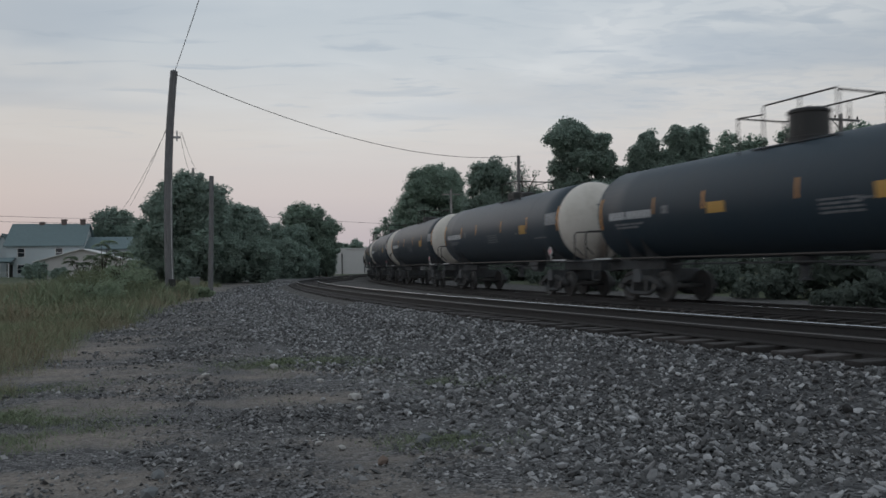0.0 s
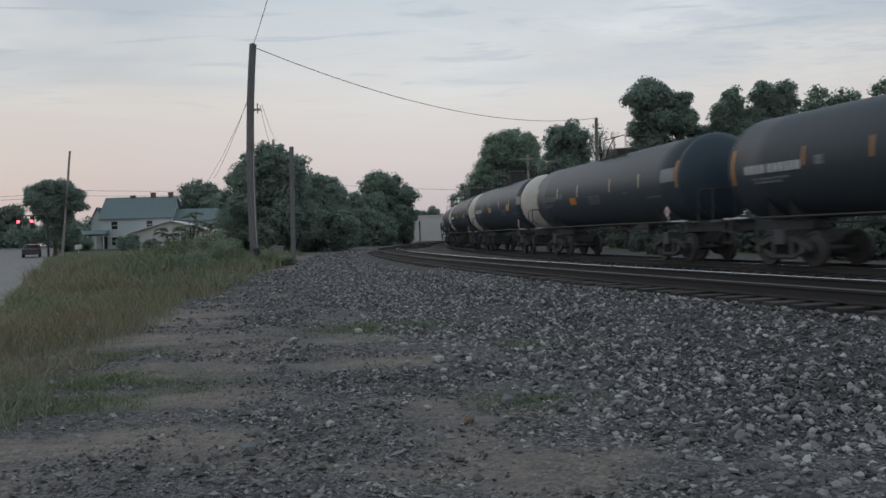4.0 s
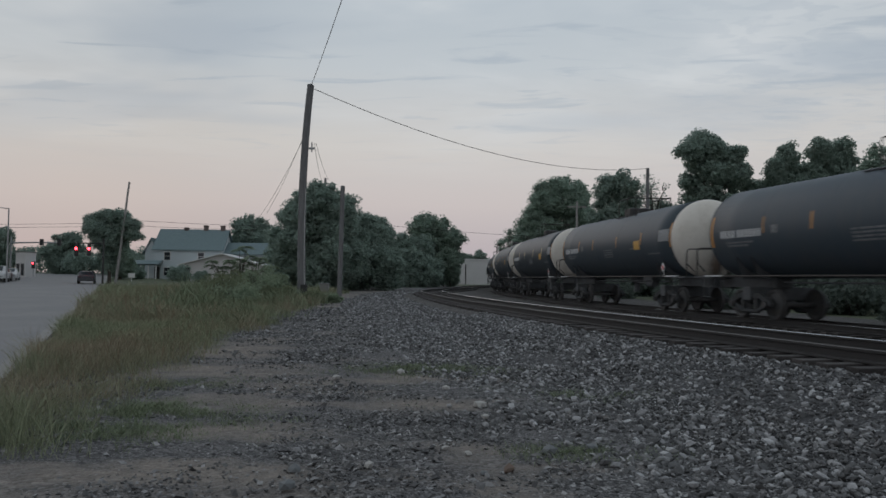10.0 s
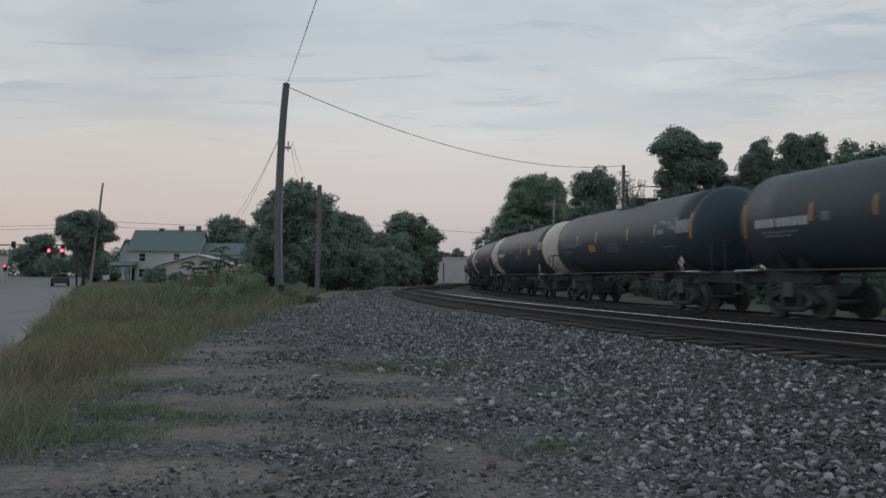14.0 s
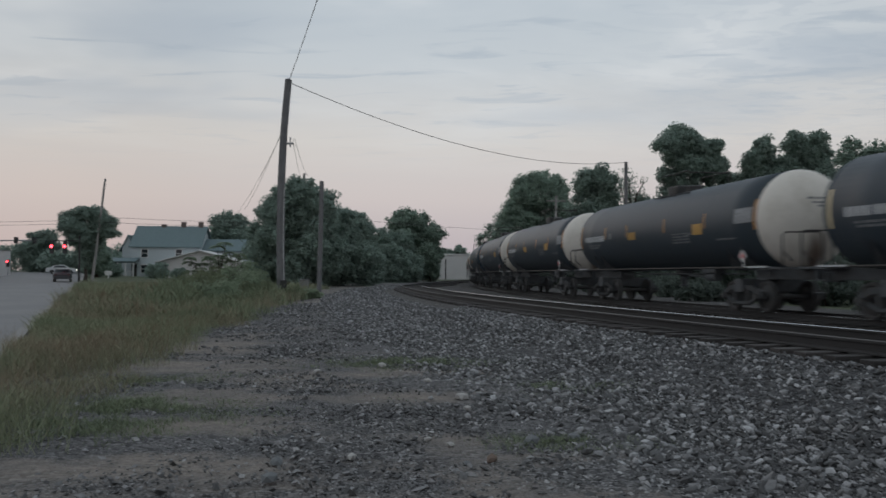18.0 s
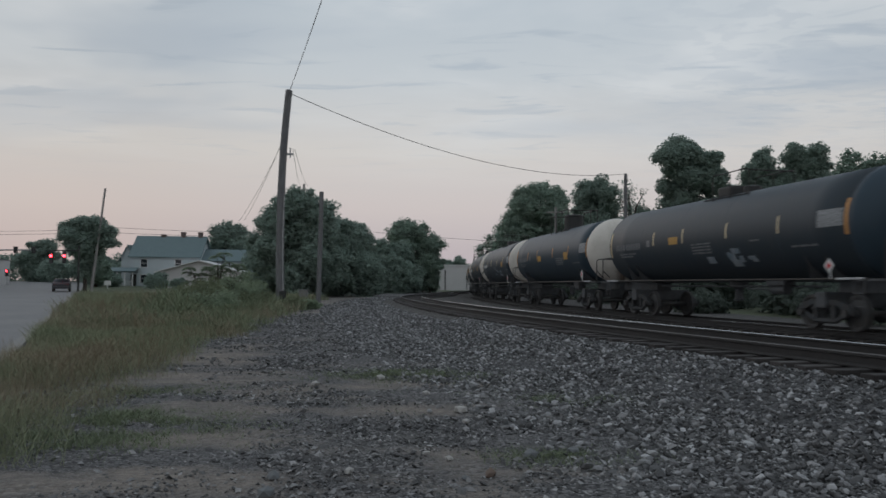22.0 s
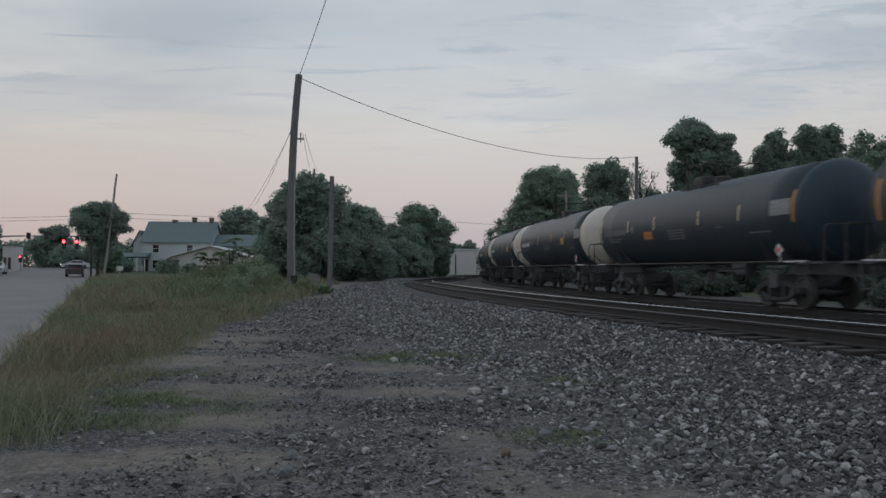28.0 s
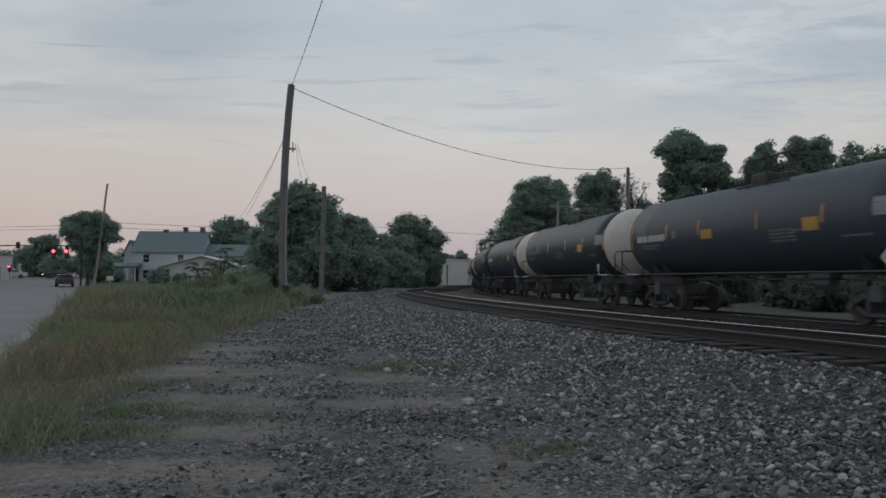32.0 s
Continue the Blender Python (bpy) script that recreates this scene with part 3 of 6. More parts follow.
def build_ground():
    angs = list(np.arange(-0.62, -0.37, 0.0042)) + list(np.arange(-0.37, -0.2, 0.0018)) + list(np.arange(-0.2, 0.62, 0.0042)) + list(np.linspace(0.62, 2 * math.pi - 0.62, 90))[:-1]
    rads = [2, 40, 90, 130, 155, 170, 176, 179, 180.3, 181, 181.9, 182.1, 184.9, 185.3, 185.5, 187, 189.1, 189.3, 192.1, 192.2] + list(np.arange(192.6, 196, 0.4)) \
        + list(np.arange(196, 207, 0.35)) + list(np.arange(207, 214, 0.7)) + [215, 217, 220, 224, 229, 235, 242, 250, 260, 275, 300, 350, 450, 650, 1000, 1800, 3200]
    verts, faces = [], []
    n = len(rads)
    for a in angs:
        knots = grid_knots(a if a < math.pi else a - 2 * math.pi)
        for r in rads:
            q = float(np.interp(r, GRID_KNOTS, knots))
            x, y = CX - q * math.cos(a), CY + q * math.sin(a)
            z = ground_z(x, y)
            if r > 193 and r < 230:
                z += 0.035 * noise.noise((x * 0.5, y * 0.5, 0)) + 0.02 * noise.noise((x * 1.7, y * 1.7, 3))
            verts.append((x, y, z))
    for i in range(len(angs)):
        j = (i + 1) % len(angs)
        for k in range(n - 1):
            faces.append((i * n + k, j * n + k, j * n + k + 1, i * n + k + 1))
    faces.append(tuple(i * n for i in range(len(angs)))[::-1])
    ob = quads("ground", verts, faces, [M_GROUND, M_DARKBED, M_TURF, M_SHOULDER])
    me = ob.data
    idx = []
    for i, a in enumerate(angs):
        knots = grid_knots(a if a < math.pi else a - 2 * math.pi)
        for k in range(n - 1):
            r = 0.5 * (rads[k] + rads[k + 1])
            q = float(np.interp(r, GRID_KNOTS, knots))
            x, y = CX - q * math.cos(a), CY + q * math.sin(a)
            if 181.9 <= r <= (192.9 if y > 26 else 192.1):
                idx.append(1)
            elif 192.1 < r < 195.6 and y < 70:
                idx.append(3)
            elif r < 181.9:
                idx.append(2 if r < 177.5 else 1)
            elif y > 62 or r > 235:
                idx.append(0 if (r < 203 and y < 130) else 2)
            else:
                idx.append(0)
    idx.append(2)
    me.polygons.foreach_set("material_index", idx)
    me.polygons.foreach_set("use_smooth", [True] * len(me.polygons))
    at = me.attributes.new("dirt", "FLOAT", "POINT")
    at.data.foreach_set("value", [bare(v[0], v[1]) if (-12 < v[0] < 4 and 3 < v[1] < 90) else 0.0 for v in verts])
    tagged(ob, "grey gravel and dirt ground beside the tracks", "ground", kind="structure")


build_ground()


def strip(name, inner, outer, lift, material, label, category):
    n = len(inner)
    verts = [(p.x, p.y, p.z + lift) for p in inner] + [(p.x, p.y, p.z + lift) for p in outer]
    faces = [(i, i + 1, n + i + 1, n + i) for i in range(n - 1)]
    return tagged(quads(name, verts, faces, material), label, category, kind="structure")


road_along = [-30, -20, -10, 0, 10, 20, 30, 40, 50, 60, 70, 80, 90, 100, 115, 130, 150, 180, 230]


def build_road():
    verts, faces = [], []
    outs = [0.25, 3.5, 7, 10.5, 14]
    for a in road_along:
        for o in outs:
            p = road_pt(a, o)
            verts.append((p.x, p.y, p.z + 0.03))
    k = len(outs)
    for i in range(len(road_along) - 1):
        for j in range(k - 1):
            faces.append((i * k + j, i * k + j + 1, (i + 1) * k + j + 1, (i + 1) * k + j))
    tagged(quads("road", verts, faces, M_ASPHALT), "worn pale grey asphalt street running to the lights", "road", kind="structure")
    # kerb with a real step
    bm = bmesh.new()
    for a, b in zip(road_along, road_along[1:]):
        for o0, o1, lift in ((0.0, 0.25, 0.06),):
            q = [road_pt(a, o0), road_pt(a, o1), road_pt(b, o1), road_pt(b, o0)]
            lo = [bm.verts.new((p.x, p.y, p.z - 0.1)) for p in q]
            hi = [bm.verts.new((p.x, p.y, p.z + lift)) for p in q]
            bm.faces.new(hi)
            for i in range(4):
                bm.faces.new((lo[i], lo[(i + 1) % 4], hi[(i + 1) % 4], hi[i]))
    tagged(part("kerb", bm, M_KERB), "low worn concrete kerb along the street", "kerb", kind="structure")
    # cross street at the lights
    verts, faces = [], []
    for o in (-70, -40, -20, 0, 14, 40, 80):
        for a in (128, 135, 142):
            p = road_pt(a, o)
            verts.append((p.x, p.y, p.z + 0.045))
    for i in range(6):
        for j in range(2):
            faces.append((i * 3 + j, i * 3 + j + 1, (i + 1) * 3 + j + 1, (i + 1) * 3 + j))
    tagged(quads("cross_road", verts, faces, M_ASPHALT), "asphalt cross street at the signals", "road", kind="structure")


build_road()


# ---- tracks ----
def rail_profile():
    return [(-0.07, -0.18), (0.07, -0.18), (0.07, -0.165), (0.012, -0.14), (0.012, -0.05), (0.037, -0.04), (0.037, -0.0065), (0.02, 0.0),
            (-0.02, 0.0), (-0.037, -0.008), (-0.037, -0.04), (-0.012, -0.05), (-0.012, -0.14), (-0.07, -0.165)]


def build_rail(line, off, zr, head, parent):
    prof = rail_profile()
    ss = np.arange(-118.0, 139.0, 2.0)
    verts, faces, mi = [], [], []
    for s in ss:
        p, a = line_at(s, off, zr, line)
        out = Vector((-math.cos(a), math.sin(a), 0))
        for u, v in prof:
            q = p + out * u
            verts.append((q.x, q.y, q.z + v))
    k = len(prof)
    for i in range(len(ss) - 1):
        for j in range(k):
            faces.append((i * k + j, (i + 1) * k + j, (i + 1) * k + (j + 1) % k, i * k + (j + 1) % k))
            mi.append(1 if j in (6, 7) else 0)
    ob = quads("rail", verts, faces, [M_RAIL, head], parent)
    ob.data.polygons.foreach_set("material_index", mi)
    return ob


def build_track(name, line, zr, heads, label, tie_s):
    top = thing(name, Matrix.Identity(4), label, "railway track")
    top["kind"] = "structure"
    build_rail(line, 0.7535, zr, heads[0], top)
    build_rail(line, -0.7535, zr, heads[1], top)
    rng = random.Random(7)
    shared = []
    for v in range(4):
        bm = bmesh.new()
        box(bm, -1.3 - 0.02 * v, 1.3 + 0.015 * v, -0.115, 0.115, -0.19, 0.0, bevel=0.012)
        me = bpy.data.meshes.new("tie")
        bm.to_mesh(me); bm.free()
        me.materials.append(M_TIE)
        shared.append(me)
    for s in tie_s:
        p, a = line_at(s, 0, zr - 0.185 + rng.uniform(-0.012, 0.008), line)
        ob = new("tie", shared[rng.randrange(4)])
        ob.parent = top
        ob.matrix_world = Matrix.Translation(p) @ Matrix.Rotation(-a + rng.uniform(-0.02, 0.02), 4, "Z")
    return top


build_track("near_track", NEAR_LINE, Z_RAIL, (M_RAILDULL, M_RAILTOP), "empty railway track with polished rails on dark wooden ties", np.arange(-66, 62, 0.52))
build_track("train_track", TRAIN_LINE, Z_TRAIN, (M_RAILTOP, M_RAILDULL), "railway track under the passing tank train", np.arange(-60, 30, 0.56))

# ---- the tank train ----
T_R, T_Z, T_L = 1.49, 2.57, 14.55   # tank radius, axis height over the rail, straight length
PITCH = 17.5
TRUCK_LIFT = 0.2    # the body's datum over the rail


def shell_patch(bm, u0, u1, z0, z1, lift=0.006, n=4, side=1, mi=0):
    """A thin curved panel on the tank's side; u from the rear seam."""
    x0, x1 = u0 - T_L / 2, u1 - T_L / 2
    rows = []
    for i in range(n + 1):
        z = z0 + (z1 - z0) * i / n
        a = math.asin(max(-0.999, min(0.999, (z - T_Z) / T_R)))
        y, zz = (T_R + lift) * math.cos(a) * side, T_Z + (T_R + lift) * math.sin(a)
        y2, z2 = (T_R - 0.004) * math.cos(a) * side, T_Z + (T_R - 0.004) * math.sin(a)
        rows.append([bm.verts.new(c) for c in ((x0, y, zz), (x1, y, zz), (x1, y2, z2), (x0, y2, z2))])
    for a, b in zip(rows, rows[1:]):
        for k in range(4):
            f = bm.faces.new((a[k], b[k], b[(k + 1) % 4], a[(k + 1) % 4]))
            f.material_index = mi
    bm.faces.new(rows[0]); bm.faces.new(rows[-1][::-1])
    return bm


def head_profile(sign):
    rows = []
    for i in range(9):
        a = i / 8 * math.pi / 2
        rows.append((max(T_R * math.cos(a), 0.004), sign * (T_L / 2 + 0.74 * math.sin(a))))
    return rows


def head(name, sign, material, parent, label=""):
    bm = bmesh.new()
    prof = head_profile(sign)
    lathe(bm, prof if sign > 0 else prof, 40, "x", Matrix.Translation((0, 0, T_Z)))
    bmesh.ops.recalc_face_normals(bm, faces=bm.faces)
    return part(name, bm, material, parent, label, smooth=True)


def bogie(x, parent):
    tr = new("truck")
    tr.parent = parent
    tr.location = (x, 0, -TRUCK_LIFT)
    for side in (1, -1):
        bm = bmesh.new()
        y0, y1 = sorted((side * 0.92, side * 1.06))
        # cast side frame: arched top member, sagging bottom member, two columns and journal ends
        prof_top = [(-1.12, 0.50), (-0.95, 0.66), (-0.5, 0.80), (0.5, 0.80), (0.95, 0.66), (1.12, 0.50)]
        prof_bot = [(-1.12, 0.40), (-0.92, 0.46), (-0.42, 0.66), (0.42, 0.66), (0.92, 0.46), (1.12, 0.40)]
        for (xa, ta), (xb, tb), (_, ba), (_, bb) in zip(prof_top, prof_top[1:], prof_bot, prof_bot[1:]):
            vs = [bm.verts.new(c) for y in (y0, y1) for c in ((xa, y, ba), (xb, y, bb), (xb, y, tb), (xa, y, ta))]
            for q in ((0, 1, 2, 3), (7, 6, 5, 4), (0, 4, 5, 1), (1, 5, 6, 2), (2, 6, 7, 3), (3, 7, 4, 0)):
                bm.faces.new([vs[i] for i in q])
        tube(bm, [(-0.92, side * 0.99, 0.46), (-0.42, side * 0.99, 0.24), (0.42, side * 0.99, 0.24), (0.92, side * 0.99, 0.46)], 0.075, 6)
        for xx in (-0.36, 0.36):
            box(bm, xx - 0.07, xx + 0.07, y0, y1, 0.26, 0.70, bevel=0.015)
        part("side_frame", bm, M_TRUCK, tr)
        bm = bmesh.new()
        for xx in (-0.18, 0.0, 0.18):
            pts = [(xx + 0.06 * math.cos(i * 1.1), side * 0.99 + 0.06 * math.sin(i * 1.1), 0.30 + 0.012 * i) for i in range(24)]
            tube(bm, pts, 0.014, 4)
        part("spring_set", bm, M_TRUCK, tr)
    part("bolster", boxbm(-0.2, 0.2, -1.15, 1.15, 0.58, 1.0, bevel=0.03), M_UNDER, tr)
    for xx in (-0.89, 0.89):
        bm = bmesh.new()
        tube(bm, [(xx, -1.12, 0.46), (xx, 1.12, 0.46)], 0.075, 10)
        for side in (1, -1):
            y = side * 0.7175
            lathe(bm, [(0.10, -0.05), (0.16, -0.06), (0.36, -0.02), (0.40, -0.06), (0.46, -0.06), (0.462, 0.03), (0.485, 0.045), (0.485, 0.07), (0.40, 0.07), (0.34, 0.05), (0.10, 0.06)], 28, "y",
                  Matrix.Translation((xx, y, 0.46)) @ Matrix.Diagonal((1, -side, 1, 1)))
            lathe(bm, [(0.10, -0.09), (0.11, 0.09)], 12, "y", Matrix.Translation((xx, side * 1.06, 0.46)))
        bmesh.ops.recalc_face_normals(bm, faces=bm.faces)
        part("wheelset", bm, M_WHEEL, tr)
    return tr


def end_gear(sign, parent):
    """Platform, coupler, corner rails and ladder at one end."""
    xe = sign * (T_L / 2)
    bm = bmesh.new()
    xa, xb = sorted((sign * (T_L / 2 - 1.9), sign * (T_L / 2 + 1.15)))
    box(bm, xa, xb, -0.32, 0.32, 0.78, 1.12, bevel=0.02)
    part("stub_sill", bm, M_UNDER, parent)
    bm = bmesh.new()
    xa, xb = sorted((sign * (T_L / 2 + 0.55), sign * (T_L / 2 + 1.18)))
    box(bm, xa, xb, -1.45, 1.45, 1.08, 1.14)
    part("end_platform", bm, M_UNDER, parent)
    part("step_edge", boxbm(*sorted((sign * (T_L / 2 - 0.55), sign * (T_L / 2 + 0.45))), 1.38, 1.46, 1.12, 1.17, bevel=0.008), M_STENCIL, parent, "pale worn platform edge")
    bm = bmesh.new()
    tube(bm, [(sign * (T_L / 2 + 1.1), 0, 0.86), (sign * (PITCH / 2 - 0.02), 0, 0.86)], 0.09, 8)
    xa, xb = sorted((sign * (PITCH / 2 - 0.32), sign * (PITCH / 2 - 0.02)))
    box(bm, xa, xb, -0.16, 0.12, 0.72, 1.0, bevel=0.03)
    part("coupler", bm, M_TRUCK, parent)
    # saddle that carries the tank
    n = 10
    for xo in (sign * (T_L / 2 - 2.0), sign * (T_L / 2 - 1.2)):
        bm = bmesh.new()
        for i in range(n):
            a0, a1 = [math.radians(-148 + 116 * k / n) for k in (i, i + 1)]
            q = [(math.cos(a0) * T_R * 1.006, math.sin(a0) * T_R * 1.006 + T_Z), (math.cos(a1) * T_R * 1.006, math.sin(a1) * T_R * 1.006 + T_Z)]
            lo = [(q[0][0] * 0.8, 1.06), (q[1][0] * 0.8, 1.06)]
            vs = [bm.verts.new((xo + d, y, z)) for d in (-0.03, 0.03) for y, z in (q[0], q[1], lo[1], lo[0])]
            for f in ((0, 1, 2, 3), (7, 6, 5, 4), (0, 4, 5, 1), (2, 6, 7, 3)):
                bm.faces.new([vs[k] for k in f])
        bmesh.ops.remove_doubles(bm, verts=bm.verts, dist=0.001)
        part("saddle", bm, M_UNDER, parent)
    # railing across the end
    bm = bmesh.new()
    xr = sign * (T_L / 2 + 1.12)
    tube(bm, [(xr, 1.36, 1.12), (xr, 1.36, 2.02), (xr, 1.26, 2.12), (xr, 0.2, 2.14), (xr, 0.1, 2.05), (xr, 0.1, 1.14)], 0.024, 6)
    tube(bm, [(xr, -1.36, 1.12), (xr, -1.36, 2.02), (xr, -1.26, 2.12), (xr, -0.3, 2.14), (xr, -0.2, 2.05), (xr, -0.2, 1.14)], 0.024, 6)
    tube(bm, [(xr, 1.36, 1.6), (xr, 1.05, 1.3)], 0.02, 6)
    part("end_railing", bm, M_RAILING, parent)
    # corner ladder
    bm = bmesh.new()
    xl = sign * (T_L / 2 + 0.30)
    for dx in (-0.2, 0.2):
        tube(bm, [(xl + dx, 1.46, 0.42), (xl + dx, 1.46, 1.16)], 0.018, 6)
    for z in (0.45, 0.78, 1.08):
        tube(bm, [(xl - 0.2, 1.46, z), (xl + 0.2, 1.46, z)], 0.016, 6)
    part("corner_step", bm, M_UNDER, parent)


def tank_body(material, label, tall=True):
    car = thing("tank_car", Matrix.Identity(4), label, "railway car", "tank cars of the train")
    bm = bmesh.new()
    lathe(bm, [(T_R, -T_L / 2)] + [(T_R, -T_L / 2 + T_L * i / 10) for i in range(1, 10)] + [(T_R, T_L / 2)], 48, "x", Matrix.Translation((0, 0, T_Z)))
    bmesh.ops.recalc_face_normals(bm, faces=bm.faces)
    part("tank_shell", bm, material, car, smooth=True)
    head("front_head", 1, material, car)
    # weld bands
    for i in range(6):
        bm = bmesh.new()
        xx = -T_L / 2 + T_L * i / 5
        lathe(bm, [(T_R - 0.004, xx - 0.02), (T_R + 0.003, xx - 0.008), (T_R + 0.003, xx + 0.008), (T_R - 0.004, xx + 0.02)], 48, "x", Matrix.Translation((0, 0, T_Z)))
        bmesh.ops.recalc_face_normals(bm, faces=bm.faces)
        part("weld_band", bm, material, car, smooth=True)
    for sign in (1, -1):
        end_gear(sign, car)
        bogie(sign * (T_L / 2 - 1.55), car)
    for side in (1, -1):
        bm = bmesh.new()
        y = side * 1.36
        tube(bm, [(-T_L / 2 - 0.5, y, 1.14), (T_L / 2 + 0.5, y, 1.14)], 0.03, 6)
        part("running_rail", bm, M_RAILING, car)
    # centre outlet, brake gear
    bm = bmesh.new()
    lathe(bm, [(0.32, 1.12), (0.30, 0.95), (0.14, 0.86), (0.12, 0.55), (0.17, 0.54), (0.17, 0.48)], 16)
    part("bottom_outlet", bm, M_UNDER, car)
    bm = bmesh.new()
    tube(bm, [(-3.4, 0.5, 0.86), (-2.7, 0.5, 0.86)], 0.16, 12)
    tube(bm, [(-2.7, 0.5, 0.86), (-1.2, 0.45, 0.88)], 0.03, 6)
    tube(bm, [(-5.0, 0.3, 0.95), (5.0, 0.3, 0.95)], 0.03, 6)
    box(bm, -3.5, -2.6, 0.3, 0.7, 0.98, 1.12)
    part("brake_gear", bm, M_UNDER, car)
    # manway, valve housing and platform on top
    top = T_Z + T_R
    if tall:
        bm = bmesh.new()
        lathe(bm, [(0.56, top - 0.12), (0.56, top + 0.02), (0.50, top + 0.04), (0.50, top + 0.62), (0.53, top + 0.64), (0.53, top + 0.70), (0.48, top + 0.74), (0.12, top + 0.78), (0.02, top + 0.78)], 28, "z", Matrix.Translation((-0.25, 0, 0)))
        tube(bm, [(-0.25, -0.12, top + 0.77), (-0.25, 0, top + 0.84), (-0.25, 0.12, top + 0.77)], 0.02, 6)
        part("valve_housing", bm, M_BLACKBOX, car, smooth=False)
    else:
        bm = bmesh.new()
        box(bm, -0.25, 0.6, -0.42, 0.42, top - 0.1, top + 0.28, bevel=0.08)
        lathe(bm, [(0.3, top - 0.05), (0.3, top + 0.16), (0.2, top + 0.2), (0.02, top + 0.2)], 18, "z", Matrix.Translation((-0.85, 0, 0)))
        part("valve_housing", bm, M_BLACKBOX, car, smooth=False)
    for y in (-0.56, 0.56):
        part("top_platform", boxbm(-1.7, 1.0, y - 0.16, y + 0.16, top - 0.16, top - 0.13), M_UNDER, car)
    z0, z1 = top - 0.08, top + (0.92 if tall else 0.62)
    for y in (-0.8, 0.8):
        bm = bmesh.new()
        if tall:
            tube(bm, [(-1.9, y, z0 - 0.3), (-1.9, y, z1 - 0.06), (-1.84, y, z1), (0.42, y, z1), (0.48, y, z1 - 0.06), (0.48, y, z0 - 0.3)], 0.024, 6)
            tube(bm, [(0.48, y, z1 - 0.22), (1.45, y, z1 - 0.16)], 0.024, 6)
            tube(bm, [(1.42, y, z0 - 0.3), (1.42, y, z1 - 0.18)], 0.024, 6)
            tube(bm, [(-0.75, y, z0 - 0.3), (-0.75, y, z1)], 0.022, 6)
        else:
            tube(bm, [(0.25, y, z0 - 0.3), (0.25, y, z1 - 0.08), (0.19, y, z1), (-1.84, y, z1), (-1.9, y, z1 - 0.08), (-1.9, y, z0 - 0.3)], 0.02, 6)
            tube(bm, [(-0.8, y, z0 - 0.3), (-0.8, y, z1)], 0.018, 6)
        part("top_railing", bm, M_RAILING, car)
    for xx, dz in ((-1.9, -0.05), (1.45, -0.16)) if tall else ((-1.9, -0.06),):
        bm = bmesh.new()
        tube(bm, [(xx, -0.8, z1 + dz), (xx, 0.8, z1 + dz)], 0.024, 6)
        part("railing_bar", bm, M_RAILING, car)
    return car


def bars(bm, u0, u1, z0, z1, widths, gap, mi=0):
    """A row of plain bars in the place of lettering; widths are shares."""
    total = sum(widths) + gap * (len(widths) - 1)
    u = u1
    for w in widths:
        d = (u1 - u0) * w / total
        shell_patch(bm, u - d, u, z0, z1, n=2, mi=mi)
        u -= d + (u1 - u0) * gap / total
    return bm


DECAL_MESHES = {}


def decal(key, name, maker, material, parent, label=""):
    """A part whose mesh is shared by all cars that carry the same one."""
    if key not in DECAL_MESHES:
        ob = part(name, maker(bmesh.new()), material, parent, label)
        DECAL_MESHES[key] = ob.data
        return ob
    ob = new(name, DECAL_MESHES[key])
    ob.parent = parent
    if label:
        ob["label"] = label
    return ob


